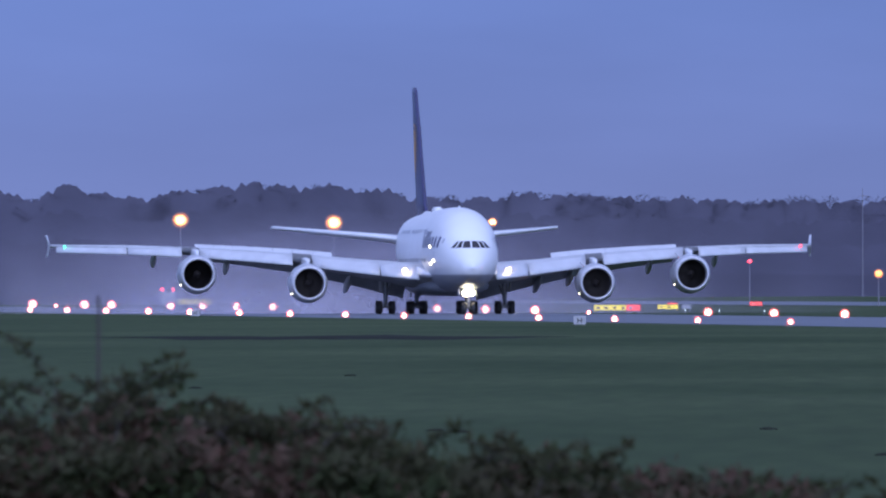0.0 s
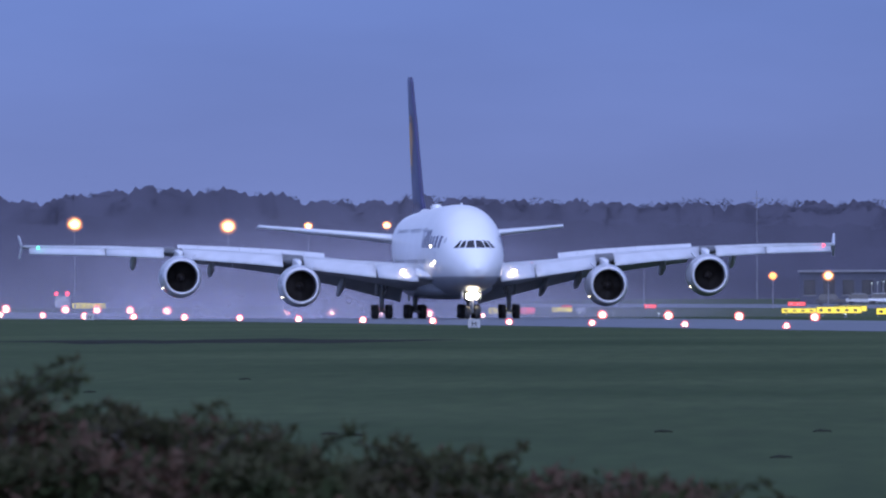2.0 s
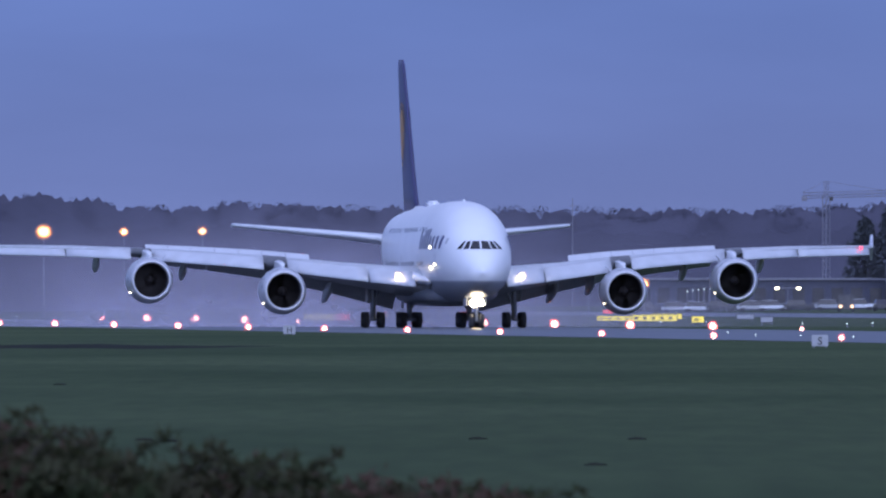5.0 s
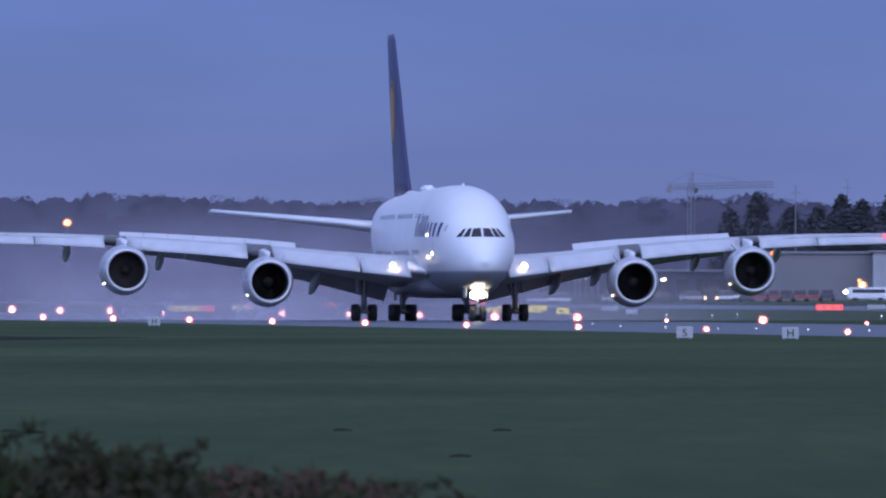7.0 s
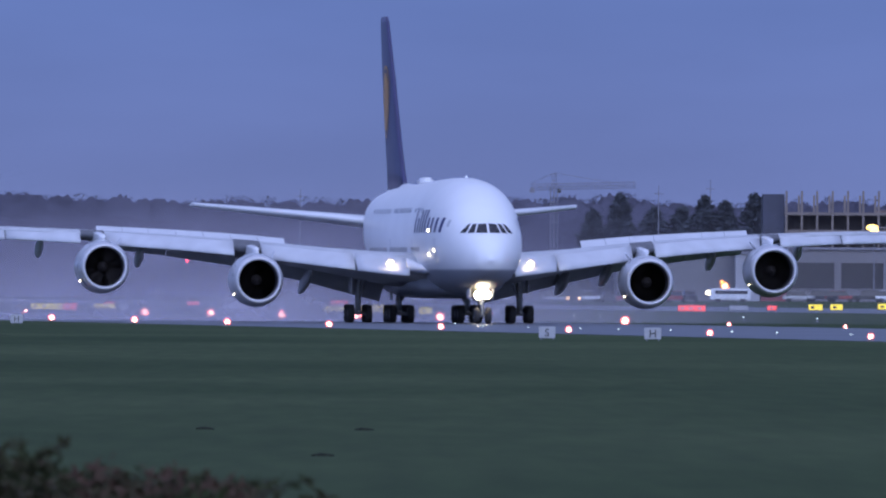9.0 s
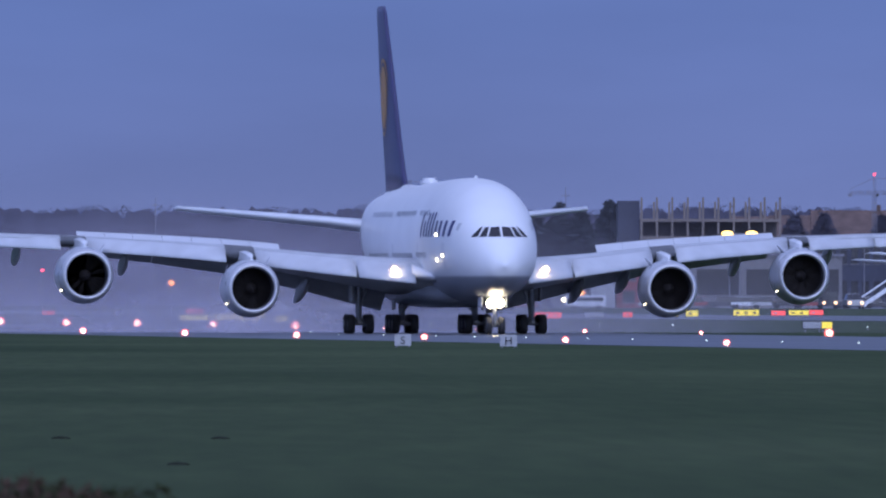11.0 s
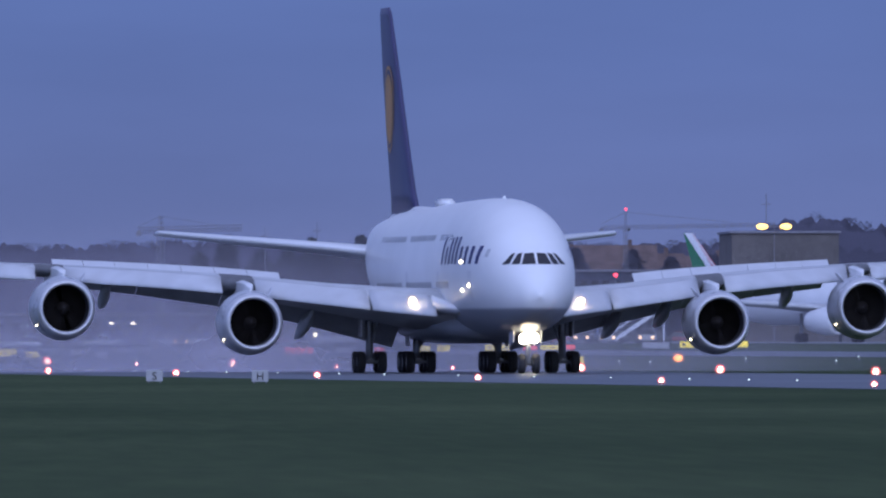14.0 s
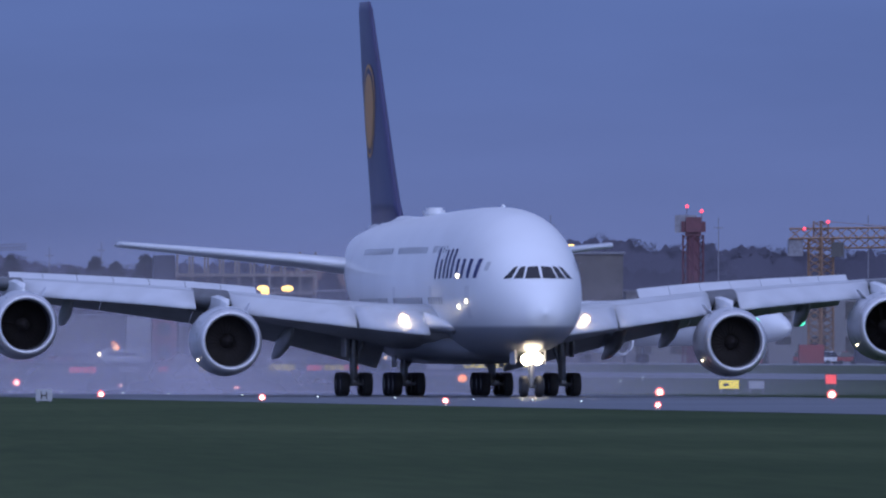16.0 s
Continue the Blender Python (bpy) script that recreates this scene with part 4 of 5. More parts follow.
def house(u, d, w, wall_top, ridge, wall_mat, label):
    ob = thing("house", Matrix.Translation(far(u - 784, d)), label, "house", "houses behind the airfield")
    part("wall", box(B(), -w / 2, w / 2, 0, 9, -0.5, wall_top), wall_mat, ob)
    bm = B()
    loft(bm, [[(-w / 2 - 0.4, -0.4, wall_top), (-w / 2 - 0.4, 4.5, ridge), (-w / 2 - 0.4, 9.4, wall_top)], [(w / 2 + 0.4, -0.4, wall_top), (w / 2 + 0.4, 4.5, ridge), (w / 2 + 0.4, 9.4, wall_top)]])
    roof = part("roof", bm, BRICK_RED_HAZED, ob, "reddish-brown tiled gable roof")
    part("chimney", box(B(), w * 0.2, w * 0.2 + 0.7, 3.6, 4.3, wall_top + 1, ridge + 0.9, 0.03), BRICK_RED_HAZED, roof)
    for k in range(max(2, int(w / 3))):
        x = -w / 2 + w * (k + 0.5) / max(2, int(w / 3))
        part("window", box(B(), x - 0.5, x + 0.5, -0.05, 0.03, wall_top - 2.2, wall_top - 0.8), GLASS_DARK, ob)
    return ob


for u, w, wt, rd in ((1925, 11, 11.5, 15.2), (2020, 15, 11.6, 16.0), (2095, 10, 11.2, 14.6), (2180, 13, 10.8, 14.2), (1850, 10, 11.5, 15.0)):
    house(u, 2900, w, wt, rd, BEIGE if w > 10 else BRICK_RED_HAZED, "distant house with a reddish tiled roof")


def lattice(bm, a, b, w, n):
    a, b = Vector(a), Vector(b)
    d = (b - a).normalized()
    s1 = d.orthogonal().normalized() * w / 2
    s2 = d.cross(s1).normalized() * w / 2
    cs = [s1 + s2, s1 - s2, -s1 - s2, -s1 + s2]
    for c in cs:
        rod(bm, a + c, b + c, w * 0.07, n=4)
    for k in range(n):
        p, q = a + (b - a) * k / n, a + (b - a) * (k + 1) / n
        for i in range(4):
            rod(bm, p + cs[i], q + cs[(i + 1) % 4], w * 0.045, n=4)


def tower_crane(u, d, top, jib, back, mat, label, lamps, w=1.6):
    ob = thing("tower_crane", Matrix.Translation(far(u - 784, d)), label, "crane", "tower cranes")
    bm = B()
    lattice(bm, (0, 0, -0.3), (0, 0, top), w, 18)
    mast = part("mast", bm, mat, ob, "lattice mast")
    bm = B()
    lattice(bm, (-back, 0, top), (jib, 0, top + 0.5), w * 0.8, 22)
    part("jib", bm, mat, ob, "lattice jib")
    bm = B()
    lattice(bm, (0, 0, top), (0, 0, top + 2.5), w * 0.6, 3)
    rod(bm, (0, 0, top + 2.5), (jib * 0.7, 0, top + 0.9), 0.03, n=4)
    rod(bm, (0, 0, top + 2.5), (-back, 0, top + 0.6), 0.03, n=4)
    part("apex", bm, mat, ob)
    part("counterweight", box(B(), -back - 0.2, -back + 0.75 * w, -0.45 * w, 0.45 * w, top - w, top - 0.1, 0.05), CRANE_GREY_HAZED, ob, "grey counterweight block")
    part("cab", box(B(), w * 0.6, w * 1.3, -0.35 * w, 0.35 * w, top - w * 1.05, top - 0.2 * w, 0.05), GLASS_DARK, ob, "dark operator's cab")
    for x, z in lamps:
        part("obstruction_lamp", ball(B(), (x, -0.3, z), 0.22), L_RED, ob, "glowing red obstruction lamp")
    return ob


for u, d, v, jib, back, mat, lab, lm, w in ((1223, 3000, 186, 14, 4, CRANE_GREY_HAZED, "distant grey tower crane", [], 0.9), (2047, 2800, 190, 24, 4, CRANE_GREY_HAZED, "slim grey tower crane with a red lamp", [(0, 3.0)], 0.5),
                                            (2776, 2500, 208, 32, 4.5, CRANE_ORANGE, "orange tower crane with red lamps", [(1.0, 2.4), (-2.4, 1.4)], 2.5)):
    t = up(v, d, u)
    tower_crane(u, d, t, jib, back, mat, lab, [(x, t + z) for x, z in lm], w)


def radar_tower():
    d = 2450
    ob = thing("radar_tower", Matrix.Translation(far(2549 - 784, d)), "red-painted lattice radar tower with red lamps", "tower")
    top = up(252, d, 2549)
    bm = B()
    lattice(bm, (0, 0, -0.3), (0, 0, top - 3), 2.0, 9)
    rod(bm, (0, 0, -0.3), (0, 0, top - 3), 0.95, n=10)
    part("shaft", bm, TOWER_RED_HAZED, ob, "red tower shaft")
    part("cabin", box(B(), -1.7, 1.7, -1.6, 1.6, top - 3.2, top - 0.5, 0.6), TOWER_RED_HAZED, ob, "dark red cabin")
    bm = B()
    slab(bm, [(-2.6, -0.6, top - 2.6), (0.4, -0.9, top - 2.6), (0.4, -0.6, top - 0.2), (-2.6, -0.3, top - 0.2)], 0.3)
    part("antenna", bm, CRANE_GREY_HAZED, ob, "grey radar antenna")
    bm = B()
    for x, z in ((-0.9, top + 0.9), (1.2, top + 0.2)):
        rod(bm, (x, 0, top - 1), (x, 0, z), 0.06)
    part("rod", bm, CRANE_GREY_HAZED, ob)
    for x, z in ((-0.9, top + 1.0), (1.2, top + 0.35)):
        part("obstruction_lamp", ball(B(), (x, -0.2, z), 0.24), L_RED, ob, "glowing red lamp")
    return ob


radar_tower()
for u, v, d in ((2594, 245, 2500), (2860, 250, 2550), (1408, 190, 2700), (1500, 200, 2750), (774, 181, 3000), (2296, 250, 2600)):
    ob = thing("antenna_mast", Matrix.Translation(far(u - 784, d)), "thin grey antenna mast", "mast", "antenna masts")
    bm = B()
    rod(bm, (0, 0, -0.2), (0, 0, up(v, d, u)), 0.12, 0.05, 8)
    part("mast", bm, CRANE_GREY_HAZED, ob)
    part("crossarm", rod(B(), (-0.7, 0, up(v, d, u) * 0.93), (0.7, 0, up(v, d, u) * 0.93), 0.05), CRANE_GREY_HAZED, ob)


# ---------------------------------------------------------------- parked aircraft
def parked_jet():
    d = 2400
    ob = thing("parked_airliner", Matrix.Translation(far(2425 - 784, d)) @ pose(0, 0, 0, 0, 0, 36), "white twin-engined airliner with a green, white and red fin, parked", "aircraft")
    rings = []
    for y, r, z in ((-36, 0.1, 4.7), (-35, 1.1, 4.8), (-33, 2.0, 5.1), (-29, 2.9, 5.4), (-22, 3.1, 5.5), (15, 3.1, 5.5), (25, 2.5, 6.0), (32, 1.4, 6.8), (37, 0.3, 7.3)):
        rings.append([(r * math.cos(a), y, z + r * math.sin(a)) for a in [2 * math.pi * i / 28 for i in range(28)]])
    part("fuselage", loft(B(), rings), WHITE, ob, smooth=True)
    fin = [(7.6, 24.1, 6.6, 0.08), (11.2, 27.9, 4.4, 0.08), (15.2, 32.2, 1.9, 0.07)]
    f = part("fin", loft(B(), [foil(0, y, c, z, th, 1, upright=True) for z, y, c, th in fin]), WHITE, ob, smooth=True)
    for mat, share in ((FLAG_GREEN, ((0.30, 0.98), (0.40, 0.98), (0.90, 0.98))), (FLAG_RED, ((0.02, 0.18), (0.02, 0.07), (0.02, 0.03)))):
        for s in (1, -1):
            bm = B()
            rows = []
            for (z, y, c, th), (a, b) in zip(fin, share):
                rows.append([bm.verts.new((s * (0.5 * th * c + 0.05), y + c * k, z)) for k in (a, (a + b) / 2, b)])
            for r0, r1 in zip(rows, rows[1:]):
                for i in range(2):
                    bm.faces.new((r0[i], r0[i + 1], r1[i + 1], r1[i]))
            part("fin_stripe", bm, mat, f, "broad painted stripe")
    for s in (1, -1):
        part("wing", loft(B(), [foil(x, y, c, z, th, s) for x, y, c, z, th in ((2.5, -9, 13, 4.2, 0.11), (10, -3, 8.5, 5.0, 0.11), (30, 12, 2.6, 6.6, 0.1))]), WING_GREY, ob, smooth=True)
        part("tailplane", loft(B(), [foil(x, y, c, z, th, s) for x, y, c, z, th in ((1.0, 26, 7, 6.8, 0.1), (10.5, 33, 3, 7.6, 0.1))]), WHITE, ob, smooth=True)
        eng = part("engine_nacelle", spin(B(), [(-12.0, 1.5), (-12.2, 1.65), (-11.5, 1.9), (-9.0, 1.95), (-6.0, 1.4)], s * 9.6, 2.9, 24), WHITE, ob, smooth=True)
        part("fan_case_back", loft(B(), [[(s * 9.6 + 1.5 * math.cos(a), -11.4, 2.9 + 1.5 * math.sin(a)) for a in [2 * math.pi * i / 24 for i in range(24)]],
                                         [(s * 9.6 + 1.5 * math.cos(a), -11.3, 2.9 + 1.5 * math.sin(a)) for a in [2 * math.pi * i / 24 for i in range(24)]]]), DARK_METAL, eng)
        bm = B()
        rod(bm, (s * 5, 2, 0.6), (s * 5, 2, 4.0), 0.25)
        g = part("gear_leg", bm, STEEL, ob)
        part("wheel", rod(B(), (s * 5 - 0.7, 2, 0.65), (s * 5 + 0.7, 2, 0.65), 0.65, n=18), RUBBER, g)
    bm = B()
    rod(bm, (0, -28, 0.5), (0, -28, 3.0), 0.18)
    g = part("gear_leg", bm, STEEL, ob)
    part("wheel", rod(B(), (-0.4, -28, 0.5), (0.4, -28, 0.5), 0.5, n=18), RUBBER, g)
    return ob


parked_jet()


# ---------------------------------------------------------------- vehicles
def vehicle(name, u, d, ln, wd, ht, cab, mat, label, turn=90, tail=None, head=None, group="vehicles on the apron"):
    ob = thing(name, Matrix.Translation(far(u - 784, d)) @ pose(0, 0, 0, 0, 0, turn), label, name.replace("_", " "), group)
    bm = B()
    box(bm, -wd / 2, wd / 2, -ln / 2, ln / 2, 0.35, ht * cab, 0.12)
    part("body", bm, mat, ob)
    bm = B()
    y0, y1, z0 = -ln * 0.26 if cab < 0.9 else -ln * 0.49, ln * 0.4 if cab < 0.9 else ln * 0.49, ht * cab - 0.04
    if cab < 0.9:
        loft(bm, [[(-wd * 0.46, y0, z0), (wd * 0.46, y0, z0), (wd * 0.46, y1, z0), (-wd * 0.46, y1, z0)],
                  [(-wd * 0.38, y0 + ht * 0.3, ht), (wd * 0.38, y0 + ht * 0.3, ht), (wd * 0.38, y1 - ht * 0.18, ht), (-wd * 0.38, y1 - ht * 0.18, ht)]])
        part("cabin", bm, GLASS_DARK, ob, "dark glazed cabin")
        part("roof", box(B(), -wd * 0.37, wd * 0.37, y0 + ht * 0.32, y1 - ht * 0.2, ht, ht + 0.05, 0.02), mat, ob)
    else:
        box(bm, -wd / 2 - 0.01, wd / 2 + 0.01, y0 + 0.3, y1 - 0.6, ht * 0.55, ht * 0.82, 0.02)
        part("window_band", bm, GLASS_DARK, ob, "dark window band")
    for x in (-wd / 2 + 0.12, wd / 2 - 0.12):
        for y in (-ln * 0.31, ln * 0.31):
            part("wheel", rod(B(), (x - 0.11, y, 0.33), (x + 0.11, y, 0.33), 0.34, n=14), RUBBER, ob)
    if tail:
        for x, z in tail:
            part("tail_lamp", ball(B(), (x, ln / 2 + 0.05, z), 0.36), L_RED, ob, "glowing red lamp")
    if head:
        for x in (-wd * 0.36, wd * 0.36):
            part("headlamp", ball(B(), (x, -ln / 2 - 0.05, 0.75), 0.22), L_HEAD, ob, "glowing headlamp")
    return ob


rnd = random.Random(11)
vehicle("van", -456, 2880, 4.6, 2.3, 2.4, 0.95, CAR_SILVER, "pale van with two red lamps on its roof", 180, tail=((-0.9, 2.7), (0.9, 2.7)))
for k in range(9):
    vehicle("car", 905 + k * 46 + rnd.uniform(-9, 9), 2400, 4.4, 1.8, 1.48, 0.58, (CAR_DARK, CAR_SILVER, WHITE)[k % 3], ("parked dark car", "parked silver car", "parked white car")[k % 3] + " beside the low shed", 90 + rnd.uniform(-6, 6))
for k in range(8):
    mast_lamp(977 + k * 10, 2410, up(17 + k, 2410, 1000), 0.08, L_TINY, "small white lamp in a row by the shed", group="lamp row by the shed")
for u, v, d, mat in ((2650, 8, 2240, RED_PANEL), (2705, 8, 2245, CLADDING), (2760, 8, 2250, RED_PANEL), (2860, 8, 2240, DARK_WALL)):
    ob = thing("cargo_container", Matrix.Translation(far(u - 784, d)), ("red" if mat is RED_PANEL else "grey") + " cargo container standing on the apron", "container", "cargo containers")
    part("body", box(B(), -1.6, 1.6, 0, 2.2, 0.12, 2.5, 0.05), mat, ob)
    for x in (-1.2, -0.4, 0.4, 1.2):
        part("rib", box(B(), x - 0.05, x + 0.05, -0.06, -0.002, 0.2, 2.4), mat, ob)
    part("base", box(B(), -1.5, 1.5, 0.1, 2.1, -0.02, 0.121), STEEL, ob)
for k in range(13):
    mat = (CAR_SILVER, CAR_DARK, CAR_RED, CAR_DARK, WHITE)[k % 5]
    lab = {0: "parked silver car", 1: "parked dark car", 2: "parked red car", 3: "parked dark car", 4: "parked white car"}[k % 5] + " before the terminal"
    vehicle("car", 1655 + k * 40 + rnd.uniform(-7, 7), 2360, 4.4, 1.8, 1.48, 0.58, mat, lab, 90 + rnd.choice((0, 180)) + rnd.uniform(-6, 6))
for k in range(7):
    vehicle("car", 1320 + k * 24, 2350, 4.3, 1.8, 1.5, 0.58, CAR_RED if k % 3 else CAR_DARK, "parked red car beside the hall" if k % 3 else "parked dark car beside the hall", 4 + rnd.uniform(-5, 5))
vehicle("bus", 1536, 2330, 5.4, 2.2, 1.95, 0.95, WHITE, "white airport bus with dark windows", 88)
vehicle("truck", 2204, 2150, 5.2, 2.1, 1.85, 0.95, CAR_DARK, "dark service truck with red tail lamps", 182, tail=((-0.66, 0.62), (0.66, 0.62), (0, 1.65)))
vehicle("tow_truck", 2010, 2250, 5, 2.2, 1.9, 0.6, CAR_SILVER, "service vehicle with headlamps on", 5, head=True)
vehicle("tow_truck", 2085, 2250, 5, 2.2, 1.9, 0.6, CAR_SILVER, "service vehicle with headlamps on", -5, head=True)
vehicle("van", 1965, 2250, 5, 2.1, 2.3, 0.95, CAR_DARK, "dark van with headlamps on", 3, head=True)
vehicle("van", 1258, 2300, 5.4, 2.1, 2.4, 0.95, CAR_DARK, "dark van with lamps on, on the taxiway", 0, head=True)
for k in range(12):
    vehicle("ground_cart", 2660 + k * 27, 2260, 2.6, 1.6, 1.6, 0.6, (CAR_RED, CAR_DARK, WHITE)[k % 3], ("red", "dark", "white")[k % 3] + " ground service cart on the apron", 90 + 10 * (k % 3), group="ground service carts")
ob = thing("boarding_stairs", Matrix.Translation(far(2074 - 784, 2300)), "white mobile boarding stairs on the apron", "stairs")
bm = B()
slab(bm, [(-3.6, 0, 0.6), (3.2, 0, 5.2), (3.2, 1.6, 5.2), (-3.6, 1.6, 0.6)], 0.5)
part("flight", bm, WHITE, ob)
for y in (0, 1.6):
    bm = B()
    rod(bm, (-3.6, y, 1.5), (3.2, y, 6.1), 0.1)
    rod(bm, (3.0, y, 0.2), (3.0, y, 6.0), 0.1)
    part("rail", bm, WHITE, ob)
part("chassis", box(B(), -3.4, 3.6, 0.1, 1.5, 0.3, 0.8, 0.05), CAR_DARK, ob)
for x in (-2.6, 2.8):
    part("wheel", rod(B(), (x, -0.05, 0.35), (x, 1.65, 0.35), 0.35, n=14), RUBBER, ob)


# ---------------------------------------------------------------- woods in the distance
PROFILE = [(-1100, 172), (-753, 180), (-700, 166), (-640, 185), (-560, 174), (-500, 166), (-440, 187), (-380, 184), (-300, 197), (-240, 184), (-180, 192), (-100, 182), (-20, 170), (60, 166), (120, 168),
           (180, 177), (260, 171), (400, 165), (560, 161), (815, 158), (1000, 158), (1200, 164), (1300, 166), (1338, 176), (1400, 158), (1560, 156), (1700, 165), (1900, 160), (2100, 158), (2250, 170),
           (2330, 205), (2400, 215), (2470, 196), (2540, 200), (2600, 190), (2800, 184), (3400, 186)]


def crown_top(u):
    for (a, p), (b, q) in zip(PROFILE, PROFILE[1:]):
        if a <= u <= b:
            return p + (q - p) * (u - a) / (b - a)
    return 170


def woods():
    rnd = random.Random(3)
    vs, fs = [], []

    def tri(p, size):
        i = len(vs)
        for _ in range(3):
            vs.append((p[0] + rnd.gauss(0, size), p[1] + rnd.gauss(0, size), p[2] + rnd.gauss(0, size)))
        fs.append((i, i + 1, i + 2))

    def limb(a, b, r):
        i = len(vs)
        for p, k in ((a, 1.0), (b, 0.4)):
            for j in range(3):
                an = j * 2.094
                vs.append((p[0] + math.cos(an) * r * k, p[1] + math.sin(an) * r * k, p[2]))
        for j in range(3):
            fs.append((i + j, i + (j + 1) % 3, i + 3 + (j + 1) % 3, i + 3 + j))

    u = -1100.0
    while u < 3400:
        for row in range(3):
            d = 3205 + row * 40 + rnd.uniform(-12, 12)
            x = (u + rnd.uniform(-14, 14) - 784) * d / UNIT
            h = (EYE + crown_top(u) * d / UNIT) * rnd.uniform(0.86, 1.0)
            z0 = rise(x, d) - 0.5
            w = rnd.uniform(2.6, 4.6)
            limb((x, d, z0), (x, d, h * 0.8), 0.35)
            for _ in range(9):
                a, s = rnd.uniform(0, 6.28), rnd.uniform(0.25, 0.7)
                limb((x, d, h * s), (x + math.cos(a) * w * 0.8, d + math.sin(a) * w * 0.8, min(h * 0.97, h * s + rnd.uniform(2, 6))), 0.13)
            for _ in range(560):
                a, q = rnd.uniform(0, 6.28), rnd.uniform(0, 1)
                zz = h * (0.12 + 0.88 * q**0.75)
                rad = w * math.sqrt(max(0.0, 1 - ((zz / h - 0.55) / 0.47) ** 2)) * rnd.uniform(0.2, 1.05) if zz / h > 0.3 else w * rnd.uniform(0.2, 1.1)
                tri((x + math.cos(a) * rad, d + math.sin(a) * rad, zz + z0), 0.15 if zz > h * 0.72 else 0.30)
        u += rnd.uniform(17, 27)
    # the mass of the wood: rounded crowns side by side, rank behind rank
    for d, share, seed in ((3150, 0.58, 5.1), (3172, 0.80, 7.7), (3196, 0.96, 1.3), (3300, 1.0, 2.9)):
        prev = None
        for k in range(2200):
            uu = -1100 + k * 2.05
            x = (uu - 784) * d / UNIT
            cell = x / 7.5 + 0.8 * noise.noise(Vector((x * 0.05, seed, 0)))
            dome = 1 - 2.2 * (cell - math.floor(cell) - 0.5) ** 2
            lump = 0.90 + 0.10 * dome + 0.06 * noise.noise(Vector((math.floor(cell) * 3.7, seed, 2))) + 0.05 * noise.noise(Vector((x * 0.9, seed, 4)))
            top = (EYE + crown_top(uu) * d / UNIT) * share * lump
            i = len(vs)
            yy = d
            vs.extend([(x, yy, rise(x, d) - 0.5), (x, yy, top * 0.5), (x, yy + 3, top)])
            if prev is not None:
                fs.extend([(prev, i, i + 1, prev + 1), (prev + 1, i + 1, i + 2, prev + 2)])
            prev = i
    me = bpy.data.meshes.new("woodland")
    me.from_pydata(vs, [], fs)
    me.materials.append(WOOD_HAZED)
    return tagged(new("woodland", me), "long belt of leafless trees on the horizon, dark, with haze in their colour", "woods", kind="stuff")


woods()


def conifer(u, d, h, w, label, seed, name="conifer", group="evergreen trees", mat=EVERGREEN_HAZED):
    rnd = random.Random(seed)
    ob = thing(name, Matrix.Translation(far(u - 784, d)), label, "tree", group)
    bm = B()
    rod(bm, (0, 0, -0.4), (0, 0, h * 0.97), 0.4, 0.05, 8)
    part("trunk", bm, BARK, ob)
    vs, fs = [], []
    for _ in range(3600):
        q = rnd.random()
        z = h * (0.08 + 0.92 * q)
        layer = 0.9 + 0.1 * math.sin(z * 1.7 + seed)
        rad = (w * (1 - q) ** 0.55 * min(1, 0.55 + q * 1.6) + 0.15) * layer * math.sqrt(rnd.random()) * 1.05
        a = rnd.uniform(0, 6.28)
        i = len(vs)
        c = Vector((math.cos(a) * rad, math.sin(a) * rad, z - rad * 0.25))
        for _ in range(3):
            vs.append(c + Vector((rnd.gauss(0, 0.34), rnd.gauss(0, 0.34), rnd.gauss(0, 0.2))))
        fs.append((i, i + 1, i + 2))
    me = bpy.data.meshes.new("crown")
    me.from_pydata(vs, [], fs)
    me.materials.append(mat)
    o = new("crown", me)
    o.parent = ob
    return ob


for k, (u, v, w) in enumerate(((1579, 176, 5.6), (1526, 162, 4.8), (1489, 172, 3.8), (1450, 152, 4.8), (1400, 150, 5.2), (1340, 174, 4.6), (1615, 152, 4.4), (1292, 146, 4.4))):
    conifer(u, 2750, up(v, 2750, u), w, "dark evergreen tree behind the halls, needles tinted for haze", 40 + k)
for k, (u, v, w) in enumerate(((1790, 138, 5.0), (1905, 150, 4.8), (1958, 153, 5.0), (2060, 150, 4.4), (2128, 138, 5.0), (2200, 142, 4.8))):
    conifer(u, 2870, up(v, 2870, u), w, "bare grey-brown tree among the distant houses, twigs tinted for haze", 60 + k, "bare_tree", "trees among the houses", WOOD_HAZED)


# ---------------------------------------------------------------- the foreground
def hedge_top(x):
    """Crest of the bramble bank along its length."""
    pts = [(-9, 1.85), (-4.2, 1.80), (-3.85, 1.80), (-3.6, 1.87), (-3.4, 1.87), (-3.2, 1.86), (-3.0, 1.85), (-2.68, 1.81), (-2.3, 1.74), (-1.9, 1.60), (-1.65, 1.54), (-1.5, 1.61), (-1.35, 1.57), (-1.13, 1.53), (-0.35, 1.50), (0.2, 1.32), (1.5, 1.05), (3, 0.7)]
    for (a, p), (b, q) in zip(pts, pts[1:]):
        if a <= x <= b:
            return p + (q - p) * (x - a) / (b - a)
    return 0.7


# where tall sprays stand out of the bank, and how high
TALL = [(-3.78, 2.14), (-3.62, 2.24), (-3.5, 2.18), (-3.2, 2.04), (-2.70, 1.99), (-2.08, 1.84), (-1.66, 1.74), (-1.48, 1.83), (-1.32, 1.74), (-0.75, 1.60), (-0.42, 1.58)]


